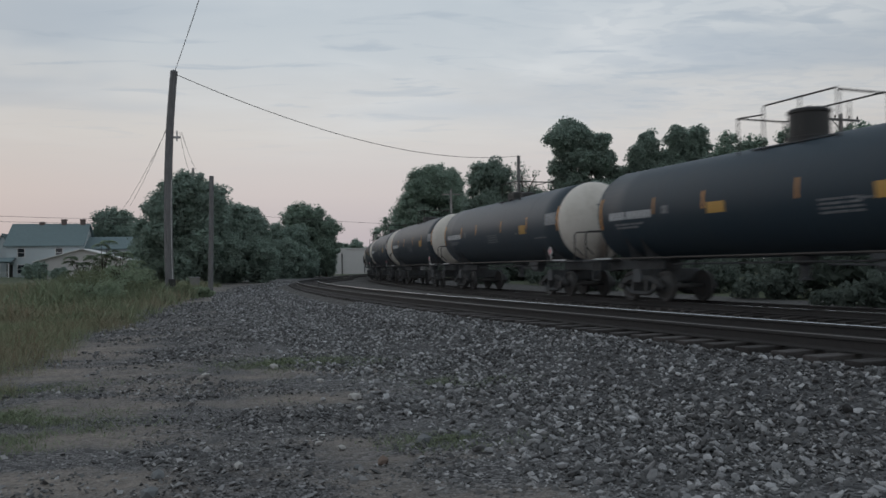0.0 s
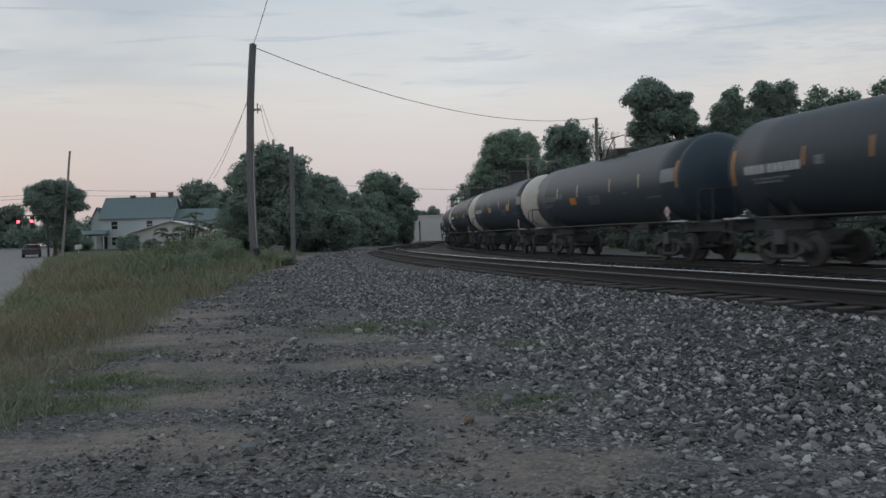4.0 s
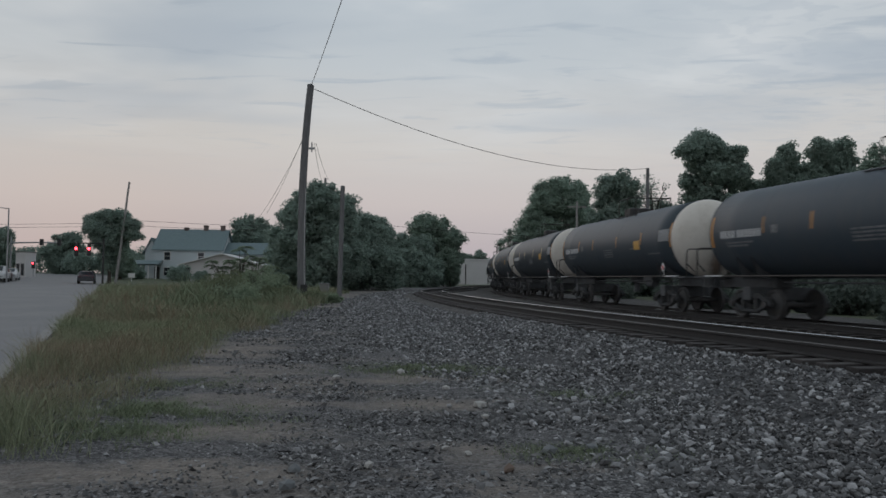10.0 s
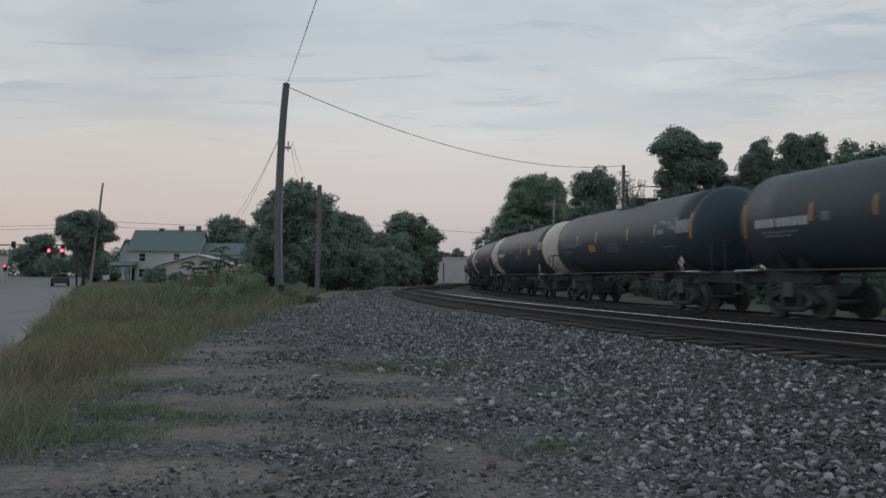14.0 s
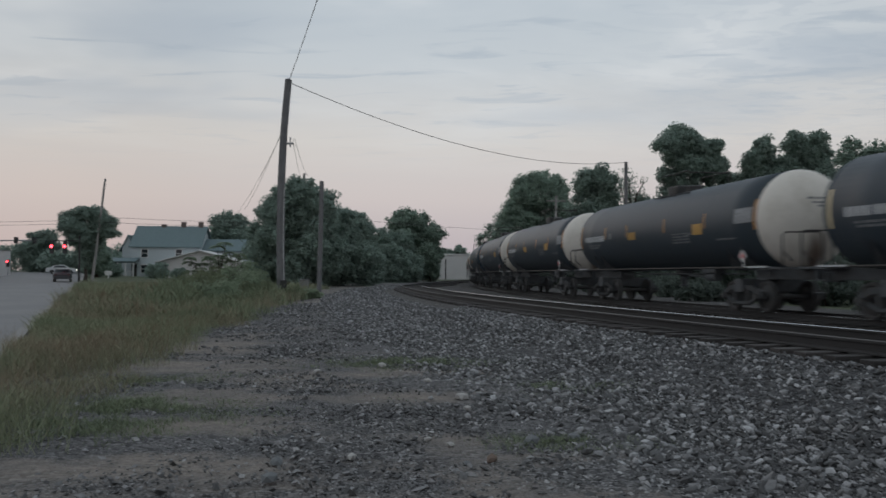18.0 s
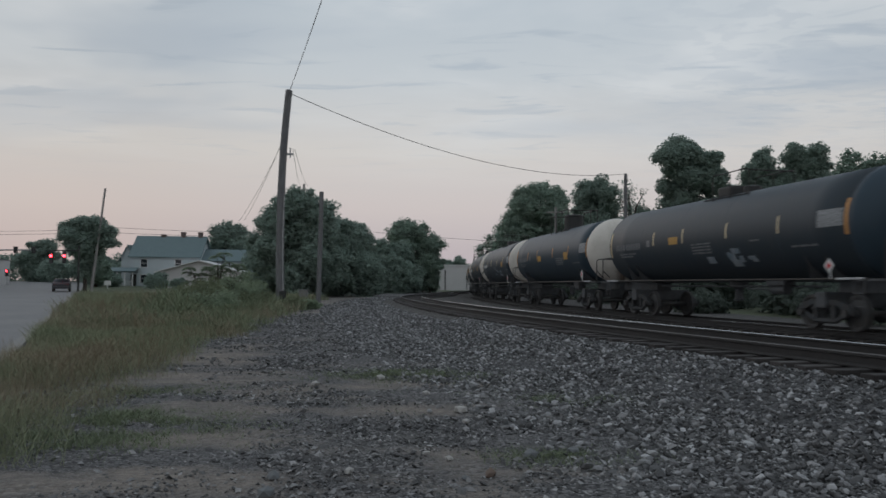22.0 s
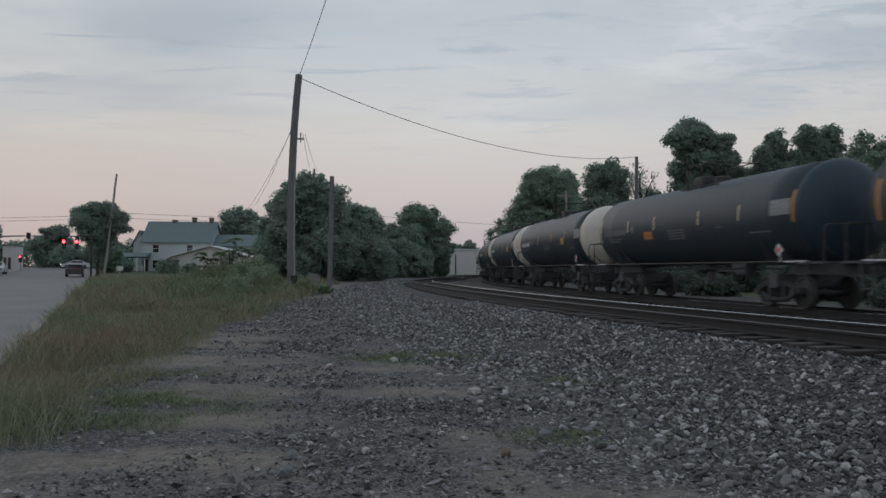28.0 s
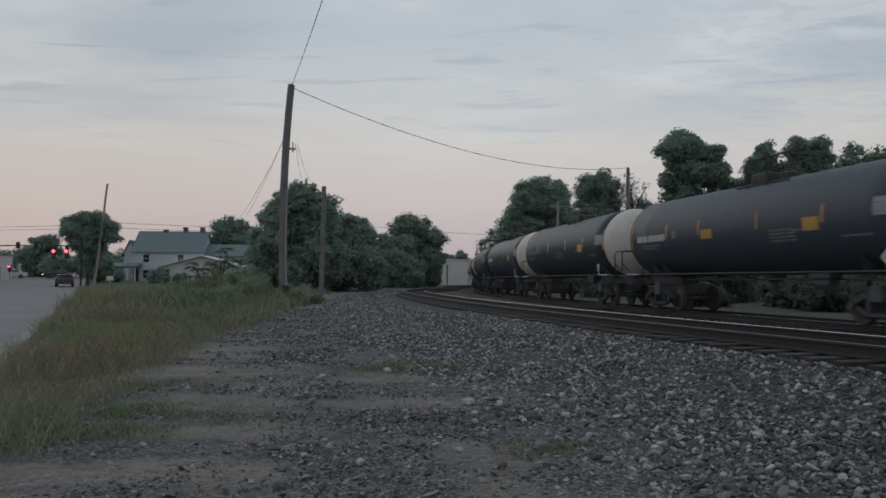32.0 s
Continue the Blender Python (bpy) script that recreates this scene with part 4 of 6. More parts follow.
def dress(car, k, white, style, rng):
    """Head colour, reflectors, panels and lettering of one car."""
    hm = M_WHITEHEAD if white else M_TANK
    key = ("rear_head", white)
    if key not in DECAL_MESHES:
        DECAL_MESHES[key] = head("rear_head", -1, hm, car, "dirty white tank head" if white else "").data
    else:
        ob = new("rear_head", DECAL_MESHES[key]); ob.parent = car
        if white:
            ob["label"] = "dirty white tank head"
    if white:
        def head_marks(bm):
            for z, w in ((0.55, 0.9), (0.42, 0.75), (0.32, 0.6)):
                for j in range(4):
                    ys = [-0.6 + w * (j + t) / 4 for t in (0, 0.75)]
                    vs = []
                    for y, zz in ((ys[0], z), (ys[1], z), (ys[1], z + 0.06), (ys[0], z + 0.06)):
                        rr = math.hypot(y, zz) / T_R
                        vs.append(bm.verts.new((-(T_L / 2 + 0.74 * math.sqrt(1 - rr * rr) + 0.006), y, T_Z + zz)))
                    bm.faces.new(vs)
            return bm
        decal(("head_marks",), "head_lettering", head_marks, M_FAINT, car)
    amber = M_CREAM if style in "OY" or k % 4 == 2 else M_AMBER
    an = "c" if style in "OY" or k % 4 == 2 else "a"
    decal(("seamstripe",), "seam_reflector", lambda bm: shell_patch(bm, 0.02, 0.13, 2.25, 3.15, n=6), M_AMBER, car, "amber reflective strip at the seam")
    decal(("seamstripe_f", an), "seam_reflector", lambda bm: shell_patch(bm, T_L - 0.12, T_L - 0.02, 2.1, 3.1, n=6), amber, car)
    stripes = {"O": (2.9, 5.5, 9.0, 11.5), "Y": (2.9, 5.6, 8.4, 10.6)}.get(style, (3.05, 6.0, 9.35, 11.6))
    for i, u in enumerate(stripes):
        decal(("stripe", an, u), "side_reflector", lambda bm, u=u: shell_patch(bm, u - 0.035, u + 0.035, 2.44, 2.93, n=4), amber, car)
    if style == "O":
        decal(("panel", "O"), "warning_panel", lambda bm: shell_patch(bm, 9.2, 9.95, 2.1, 2.4, n=3), M_ORANGE, car, "dull orange painted panel")
    elif style == "Y":
        decal(("panel", "Y"), "warning_panel", lambda bm: shell_patch(bm, 8.75, 9.4, 2.42, 2.68, n=3), M_YELLOW, car, "yellow painted panel")
    else:
        decal(("panel", "S"), "warning_panel", lambda bm: shell_patch(bm, 3.2, 3.85, 2.26, 2.62, n=4), M_YELLOW, car, "yellow painted panel")
        if style == "D":
            decal(("panel", "D"), "warning_panel", lambda bm: shell_patch(bm, 8.5, 9.2, 2.3, 2.6, n=3), M_YELLOW, car, "yellow painted panel")
    decal(("board",), "data_board", lambda bm: shell_patch(bm, 0.2, 1.2, 2.48, 2.93, n=4), M_BOARD, car, "grey stencilled data panel")
    dull = k in (3, 5, 10, 15, 16, 20, 22)
    decal(("marks", dull), "lettering", lambda bm: bars(bm, 11.75, 13.95, 2.36, 2.60, (1, 1, 1, 1, 0.01, 1, 1, 1, 1, 1, 1), 0.55), M_FAINT if dull else M_STENCIL, car, "white lettering bars")["kind"] = "stuff"

    def small(bm):
        for z, a, b in ((2.18, 12.2, 13.7), (2.08, 12.5, 13.6)):
            bars(bm, a, b, z, z + 0.06, (3, 5, 2, 4), 0.8)
        return bm
    decal(("small",), "small_lettering", small, M_FAINT, car)
    decal(("small_b",), "stencil_box", lambda bm: shell_patch(bm, 10.9, 11.2, 2.42, 2.66, n=2), M_FAINT, car)

    ua = 4.2 if style == "D" else 6.6

    def text(bm):
        for i, z in enumerate((2.32, 2.22, 2.12, 2.02)):
            bars(bm, ua, ua + 1.2, z, z + 0.05, ((2, 4, 3), (5, 3), (3, 3, 3), (6, 2))[i], 0.5)
        return bm
    decal(("text", ua), "stencil_lettering", text, M_FAINT, car)
    decal(("text_b",), "stencil_lettering", lambda bm: bars(bm, 3.9, 4.3, 2.28, 2.33, (3, 4), 0.6), M_FAINT, car)
    decal(("text_c",), "stencil_lettering", lambda bm: bars(bm, 1.3, 2.4, 2.02, 2.07, (3, 4, 3), 0.6), M_FAINT, car)

    def diamond(bm):
        y = 1.47
        c = (0.75 - T_L / 2, 1.48)
        for r, d, mi in ((0.19, 0.0, 0), (0.10, 0.012, 1)):
            pts = [(c[0] - r, c[1]), (c[0], c[1] - r), (c[0] + r, c[1]), (c[0], c[1] + r)]
            vs = [bm.verts.new((x, y + d + q, z)) for q in (0, 0.01) for x, z in pts]
            fs = [(4, 5, 6, 7), (3, 2, 1, 0)] + [(i, (i + 1) % 4, 4 + (i + 1) % 4, 4 + i) for i in range(4)]
            for q in fs:
                f = bm.faces.new([vs[i] for i in q]); f.material_index = mi
        tube(bm, [(c[0], 1.44, 1.14), (c[0], 1.44, 1.5)], 0.02, 6)
        return bm
    decal(("diamond",), "hazard_placard", diamond, [M_PLACARD, M_PLACRED], car, "white diamond placard with a red centre")
    if k in (10, 14, 16):
        def tag_paint(bm):
            r2 = random.Random(k)
            for i in range(9):
                u = r2.uniform(0.4, 2.2) if k == 10 else r2.uniform(4.2, 7.4)
                z = (2.7 if k == 10 else 1.75) + r2.uniform(-0.2, 0.25)
                shell_patch(bm, u, u + r2.uniform(0.15, 0.5), z, z + r2.uniform(0.06, 0.22), lift=0.005 + 0.0006 * i, n=2)
            return bm
        part("painted_scrawl", tag_paint(bmesh.new()), M_GRAFF, car, "pale blurred spray paint")["kind"] = "stuff"
    return car


def train_s(t):
    return 12.47 * t - 0.0074 * t * t


CARS = []


def build_train():
    rust_run(M_WHITEHEAD, T_Z)
    rng = random.Random(11)
    black = {3, 10, 16, 20}
    label = "black tank car with {} head and amber reflectors"
    protos = {"tall": tank_body(M_TANK, label.format("a dirty white")), "low": tank_body(M_TANKLOW, "black tank car with low top fittings and a dirty white head", tall=False)}
    first = {}
    for k in range(-5, 26):
        kind = "tall" if k in (1, 2, 15) else "low"
        first.setdefault(kind, k)
        CARS.append([k, kind, protos[kind]])
    # copies first, while the bare bodies have no markings
    for row in CARS:
        if first[row[1]] != row[0]:
            row[2] = copy_thing(row[2], Matrix.Identity(4))
    for k, kind, car in CARS:
        white = k not in black
        dress(car, k, white, "O" if k in (3, 10, 20) else ("Y" if k == 16 else ("D" if k in (1, 2, 12, 13, 15, 17, 23, 24) else "S")), rng)
        if not white:
            car["label"] = "black tank car with a black head and amber reflectors"


build_train()


def train_motion():
    steps = [i * 1.0 for i in range(33)]
    for k, kind, car in CARS:
        rows = []
        for t in steps:
            p, a = line_at(-35.7 - PITCH * k + train_s(t) + T_L / 2, 0, Z_TRAIN + TRUCK_LIFT)
            rows.append((t, pose(p.x, p.y, p.z, 0, 0, 90 - math.degrees(a))))
        walk(car, rows)


# ---- vegetation ----
def clumps(rng, blobs, grain):
    """Break each blob (x, y, z, rx, ry, rz) into many small tufts over its skin, so that the crown has lobes, hollows and gaps."""
    out = []
    for bx, by, bz, rx, ry, rz in blobs:
        m = (rx * ry * rz) ** (1 / 3)
        g = min(grain, m * 0.55)
        n = int(max(5, 8 * (m / g) ** 2))
        d = rng.normal(size=(n, 3)); d /= np.linalg.norm(d, axis=1)[:, None]
        rad = rng.uniform(0.5, 0.92, n)
        q = g * rng.uniform(0.6, 1.25, n)
        c = np.array((bx, by, bz)) + d * np.array((rx, ry, rz)) * rad[:, None]
        near = np.array([b for b in blobs if b[:3] != (bx, by, bz)])
        for k in range(n):
            if len(near) and (np.sum(((c[k] - near[:, :3]) / near[:, 3:]) ** 2, axis=1) < 0.45).any():
                continue        # buried in the next lobe
            out.append((c[k, 0], c[k, 1], c[k, 2], q[k] * 1.1, q[k] * 1.1, q[k] * 0.92))
    return out


ICO_V = np.array([(0, 0, 1), (0.894, 0, 0.447), (0.276, 0.851, 0.447), (-0.724, 0.526, 0.447), (-0.724, -0.526, 0.447), (0.276, -0.851, 0.447),
                  (0.724, 0.526, -0.447), (-0.276, 0.851, -0.447), (-0.894, 0, -0.447), (-0.276, -0.851, -0.447), (0.724, -0.526, -0.447), (0, 0, -1)])
ICO_F = np.array([(0, 1, 2), (0, 2, 3), (0, 3, 4), (0, 4, 5), (0, 5, 1), (1, 6, 2), (2, 7, 3), (3, 8, 4), (4, 9, 5), (5, 10, 1),
                  (2, 6, 7), (3, 7, 8), (4, 8, 9), (5, 9, 10), (1, 10, 6), (11, 7, 6), (11, 8, 7), (11, 9, 8), (11, 10, 9), (11, 6, 10)])


OCTA_V = np.array([(1, 0, 0.1), (0.1, 0.9, -0.1), (-0.9, 0.2, 0.1), (-0.1, -1, 0), (0.1, 0, 0.9), (0, 0, -0.9)])
OCTA_F = np.array([(0, 1, 4), (1, 2, 4), (2, 3, 4), (3, 0, 4), (1, 0, 5), (2, 1, 5), (3, 2, 5), (0, 3, 5)])


def tuft_hearts(rng, tufts):
    """Ragged closed hearts of the tufts, out of loose overlapping leaf faces, for the leaves to cover."""
    T = np.array(tufts)
    n = len(T)
    v = OCTA_V[None] * (0.5 + rng.uniform(-0.2, 0.2, (n, 6, 1)))
    v = v * T[:, None, 3:] + T[:, None, :3]
    return v.reshape(-1, 3), (OCTA_F[None] + (np.arange(n) * 6)[:, None, None]).reshape(-1, 3)


def leaf_cloud(rng, blobs, count, size, core=False, tri=False):
    """Vertices and faces of small bent leaf sprays spread over the tufts (x, y, z, rx, ry, rz), thickest near their skins."""
    vol = np.array([b[3] * b[4] * b[5] for b in blobs]) ** 0.7
    pick = rng.choice(len(blobs), count, p=vol / vol.sum())
    B = np.array(blobs)[pick]
    d = rng.normal(size=(count, 3)); d /= np.linalg.norm(d, axis=1)[:, None]
    d[:, 2] = np.where((d[:, 2] < -0.2) & (rng.uniform(size=count) < 0.5), -d[:, 2], d[:, 2])
    rad = np.clip(1.0 - np.abs(rng.normal(0.0, 0.17, count)), 0.15, 1.0)
    if core:
        rad = rng.uniform(0.1, 0.7, count)
    c = B[:, :3] + d * B[:, 3:] * rad[:, None]
    n = d * 0.9 + rng.normal(size=(count, 3)) * 0.45
    n[:, 2] += 0.25
    n /= np.linalg.norm(n, axis=1)[:, None]
    a = np.cross(n, rng.normal(size=(count, 3))); a /= np.linalg.norm(a, axis=1)[:, None]
    b = np.cross(n, a)
    s = size * rng.uniform(0.55, 1.35, count)[:, None]
    w = s * rng.uniform(0.5, 0.85, count)[:, None]
    droop = n * s * 0.25
    v = np.stack([c - a * s, c - b * w * 0.8 + droop * 0.6, c + a * s - droop * 0.4, c + b * w + droop * 0.6], 1).reshape(-1, 3)
    if tri:
        v = np.stack([c - a * s * 0.87 - b * s * 0.5, c + a * s * 0.87 - b * s * 0.5, c + b * s * 0.9 - droop], 1).reshape(-1, 3)
        i = np.arange(count) * 3
        return v, np.stack([i, i + 1, i + 2], 1)
    i = np.arange(count) * 4
    faces = np.concatenate([np.stack([i, i + 1, i + 2], 1), np.stack([i, i + 2, i + 3], 1)])
    return v, faces


def mesh_np(name, v, faces, material, parent=None, flat=True):
    me = bpy.data.meshes.new(name)
    k = faces.shape[1]
    me.vertices.add(len(v)); me.vertices.foreach_set("co", np.asarray(v, np.float32).ravel())
    me.loops.add(faces.size); me.loops.foreach_set("vertex_index", faces.astype(np.int32).ravel())
    me.polygons.add(len(faces))
    me.polygons.foreach_set("loop_start", np.arange(len(faces), dtype=np.int32) * k)
    me.update(calc_edges=True)
    me.validate()
    if flat:
        me.polygons.foreach_set("use_smooth", [False] * len(me.polygons))
    me.materials.append(material)
    ob = new(name, me)
    if parent:
        ob.parent = parent
    return ob


def tree(x, y, height, width, seed, leaf, label, crown_low=0.25, leaves=5000, size=0.32, nblobs=16, trunk_r=0.28, gaps=0.0, name="tree", z=None, lean=0.0, lobes=(), grain=0.68):
    rng = np.random.default_rng(seed)
    if name == "tree":
        leaves, size = int(leaves * 3.3), size * 0.69
    z = ground_z(x, y) if z is None else z
    t = thing(name, Matrix.Translation((x, y, z - 0.05)), label, "tree" if name == "tree" else "bush")
    bm = bmesh.new()
    top = height * 0.86
    pts = [(0.0, 0.0, 0.0)]
    for i in range(1, 6):
        f = i / 5
        pts.append((lean * f * height + rng.normal(0, 0.012 * height) * f, rng.normal(0, 0.012 * height) * f, top * f))
    tube(bm, pts, [trunk_r * (1.15 - 0.95 * i / 5) for i in range(6)], 9)
    blobs = []
    low = height * crown_low
    for bx, zz, rx, rz in lobes:
        by = rng.uniform(-0.35, 0.35) * width * 0.5
        for dy in (-0.5, 0.5):
            blobs.append((bx + rng.normal(0, 0.15), by + dy * rx, zz, rx * 0.95, rx * 0.8, rz))
        st = zz * rng.uniform(0.6, 0.75)
        tube(bm, [(0, 0, st), (bx * 0.4, by * 0.4, (st + zz) / 2 + 0.1), (bx, by, zz)], [trunk_r * 0.5, trunk_r * 0.3, 0.03], 6)
    for i in range(0 if lobes else nblobs):
        f = (i + 0.5) / nblobs
        prof = math.sin(math.pi * min(1, 0.22 + 0.70 * f)) ** 0.7
        ang = i * 2.4 + rng.uniform(-0.5, 0.5)
        rr = width / 2 * prof * rng.uniform(0.3, 0.9)
        s = width * rng.choice([0.14, 0.18, 0.22, 0.28]) * rng.uniform(0.9, 1.15) * (1 - 0.2 * f)
        zz = low + s * 0.5 + (height - low - 1.3 * s) * f
        bx, by = rr * math.cos(ang) + lean * zz, rr * math.sin(ang)
        blobs.append((bx, by, zz, s * rng.uniform(0.85, 1.25), s * rng.uniform(0.85, 1.25), s * rng.uniform(0.72, 1.02)))
        # limb out to the clump
        st = zz * rng.uniform(0.55, 0.75)
        tube(bm, [(lean * st, 0, st), (bx * 0.45, by * 0.45, (st + zz) / 2 + 0.2), (bx, by, zz)], [trunk_r * 0.38, trunk_r * 0.24, 0.03], 6)
        for j in range(3):
            q = Vector((bx, by, zz)) + Vector(rng.uniform(-0.65, 0.65, 3)) * s
            tube(bm, [(bx * 0.7, by * 0.7, zz - 0.3), tuple(q)], [trunk_r * 0.14, 0.012], 5)
    if gaps == 0 and name == "tree" and not lobes:       # the crown's closed middle
        for i in range(6):
            f = (i + 0.6) / 6.3
            s = width * 0.27 * math.sin(math.pi * min(1, 0.24 + 0.68 * f)) ** 0.7
            blobs.append((lean * height * f + rng.normal(0, 0.05) * width, rng.normal(0, 0.05) * width, low + (height - low - s * 0.6) * f, s * rng.uniform(0.9, 1.2), s, s * 0.75))
    part("trunk", bm, M_BARK, t)
    tufts = clumps(rng, blobs, min(grain, 0.095 * width) if name == "tree" else max(0.12, 0.11 * width))
    v, f = leaf_cloud(rng, tufts, leaves, size, tri=name == "tree")
    v2, f2 = leaf_cloud(rng, blobs, int(leaves * 0.04) if gaps == 0 else 1, size * 2.0, core=True, tri=name == "tree")
    v, f = np.concatenate([v, v2]), np.concatenate([f, f2 + len(v)])
    if name == "tree" and gaps == 0:
        v3, f3 = tuft_hearts(rng, tufts)
        v, f = np.concatenate([v, v3]), np.concatenate([f, f3 + len(v)])
    mesh_np("crown", v, f, leaf, t)
    return t


def bush(x, y, h, w, seed, leaf, label, leaves=1500, size=0.16, z=None, name="bush"):
    return tree(x, y, h, w, seed, leaf, label, crown_low=0.0, leaves=leaves, size=size, nblobs=9, trunk_r=0.05, name=name, z=z)


def build_trees():
    L0, L1, L2 = M_LEAF
    # behind the train
    tree(15.8, 118, 16.6, 13.2, 1, L1, "broad full green maple behind the railway", 0.12, 20000, 0.2, 34, grain=0.8)
    tree(17.5, 84, 12.5, 6.4, 2, L0, "dark green tree behind the railway", 0.1, 11000, 0.19, 24)
    tree(21.6, 86, 12.6, 5.4, 3, L0, "half bare tree with thin twigs", 0.45, 700, 0.16, 16, gaps=1)
    tree(27.4, 86, 17.0, 9.0, 4, L0, "tall open-crowned dark green oak", 0.42, 11500, 0.2, 22, 0.36,
         lobes=((-0.6, 16.3, 1.6, 1.05), (0.6, 15.8, 1.3, 1.0), (-2.2, 14.8, 1.3, 0.95), (-1.0, 13.8, 1.3, 1.0), (1.3, 13.9, 1.5, 1.2), (-0.25, 14.8, 1.8, 1.2), (2.4, 14.7, 1.1, 1.1), (2.6, 12.6, 1.45, 1.2), (0.5, 12.7, 1.8, 1.1), (-1.7, 11.9, 1.3, 0.95), (0.0, 10.3, 2.4, 1.3), (2.0, 9.4, 2.1, 1.3)))
    tree(30.4, 87, 15.0, 4.6, 74, L0, "dark green tree beside the tall oak", 0.3, 5000, 0.2, 12)
    tree(23.6, 88, 10.0, 6.0, 5, L0, "dark green tree under the tall oak", 0.1, 7000, 0.2, 16)
    tree(27.0, 90, 9.6, 6.0, 75, L0, "low dark green tree under the oak", 0.1, 6000, 0.2, 14)
    tree(36.0, 88, 15.9, 7.0, 6, L0, "dark green tree with an upright crown", 0.12, 9000, 0.2, 20,
         lobes=((0.2, 14.65, 1.2, 1.4), (-1.1, 13.25, 1.35, 1.4), (1.2, 13.05, 1.4, 1.5), (-2.4, 11.25, 1.3, 1.1), (0.3, 11.05, 2.2, 1.5), (2.0, 11.45, 1.3, 1.3), (0.0, 8.55, 2.6, 1.8)))
    tree(41.0, 88, 16.8, 8.0, 7, L0, "dark green tree with three upright tops", 0.12, 10000, 0.2, 22,
         lobes=((-1.4, 15.45, 0.95, 1.4), (1.2, 15.55, 1.05, 1.5), (2.6, 14.45, 0.75, 0.8), (-0.1, 13.75, 1.6, 1.5), (-1.7, 12.85, 1.3, 1.3), (1.6, 12.65, 1.5, 1.4), (0.0, 10.45, 2.6, 2.0)))
    tree(34.0, 92, 10.0, 7.0, 72, L0, "lower dark green tree behind the railway", 0.1, 6000, 0.2, 15)
    tree(48.6, 90, 17.0, 9.6, 8, L1, "rounded green tree behind the railway", 0.1, 9000, 0.21, 20)
    tree(55.5, 88, 17.2, 10.5, 9, L1, "rounded green tree behind the railway", 0.2, 7000, 0.21, 18)
    tree(63.0, 86, 17.8, 10.5, 10, L1, "rounded green tree behind the railway", 0.2, 7000, 0.22, 18)
    tree(73.0, 84, 15.6, 10.0, 76, L1, "rounded green tree behind the railway", 0.2, 6000, 0.22, 18)
    for i in range(12):
        bush(12 + i * 5.2, 78 - i * 2.6 + (i % 3) * 3, 2.6 + (i % 4) * 0.5, 5.0, 20 + i, M_HEDGE, "dense dark undergrowth behind the tracks", 1200, 0.2)
    # along the lane, past the poles
    tree(-12.1, 76, 10.2, 8.0, 11, L0, "big dark green tree beside the gravel lane", 0.03, 15000, 0.17, 34, 0.4)
    tree(-14.9, 80, 8.8, 5.2, 12, L0, "dark green tree beside the house", 0.03, 7500, 0.17, 20)
    tree(-8.6, 82, 8.0, 7.0, 13, L0, "dark green tree beside the gravel lane", 0.0, 8000, 0.17, 20)
    tree(-9.4, 104, 9.4, 6.0, 14, L0, "dark green tree far along the lane", 0.05, 7500, 0.2, 18)
    tree(-5.4, 112, 7.4, 7.6, 15, L0, "dark green tree far along the lane", 0.0, 7000, 0.2, 18)
    tree(-2.6, 118, 10.6, 8.5, 16, L1, "rounded green tree near the far bend", 0.05, 10000, 0.2, 24)
    tree(0.2, 116, 7.8, 4.2, 17, L1, "rounded green tree near the far bend", 0.05, 5500, 0.2, 16)
    tree(-4.6, 106, 5.0, 7.0, 73, L0, "low dark green tree near the far bend", 0.0, 6000, 0.2, 16)
    tree(-7.9, 115, 7.0, 5.4, 77, L0, "dark green tree far along the lane", 0.0, 5000, 0.2, 16)
    tree(-34.8, 144, 11.8, 11.0, 18, L0, "dark green tree behind the house", 0.1, 7000, 0.24, 18)
    # by the street
    tree(-39.9, 96, 9.8, 7.6, 31, L0, "dark narrow street tree with a ragged top", 0.16, 11000, 0.15, 36, 0.2, grain=0.42,
         lobes=((0.0, 3.4, 1.5, 1.8), (0.1, 5.2, 1.9, 1.5), (-1.2, 6.4, 1.4, 1.2), (1.2, 6.3, 1.5, 1.2), (-2.2, 7.4, 1.0, 0.8), (-0.7, 7.9, 1.4, 1.0), (0.9, 7.9, 1.3, 0.9), (2.5, 7.0, 1.2, 0.9), (2.9, 5.8, 0.9, 0.6)))
    tree(-48.0, 119, 6.0, 4.4, 32, L1, "green tree behind the street tree", 0.1, 4000, 0.2, 12)
    tree(-60.5, 150, 6.6, 7.0, 33, L0, "dark tree past the crossing", 0.0, 4000, 0.26, 14)
    tree(-70.5, 150, 8.0, 8.0, 34, L0, "dark tree past the crossing", 0.0, 4000, 0.26, 14)
    for i in range(9):
        bush(-88 + i * 5.4, 154 + (i % 3) * 5, 4.6 + (i % 3) * 0.7, 7.5, 40 + i, L0, "dark tree belt past the crossing", 1400, 0.3)
    tree(-60.6, 102.5, 12.2, 6.2, 35, L0, "dark green tree beside the parked cars", 0.05, 7000, 0.19, 20)
    tree(-69.5, 126, 7.6, 6.0, 36, L0, "dark green tree beside the shop", 0.0, 4000, 0.22, 14)
    tree(-74.5, 126, 7.2, 6.5, 37, L0, "dark green tree beside the shop", 0.0, 4000, 0.22, 14)
    for i in range(7):
        tree(-4 + i * 6.5, 210 + (i % 3) * 8, 7.0 + (i % 3), 10, 60 + i, L0, "far dark tree behind the warehouse", 0.0, 2500, 0.36, 12)


build_trees()


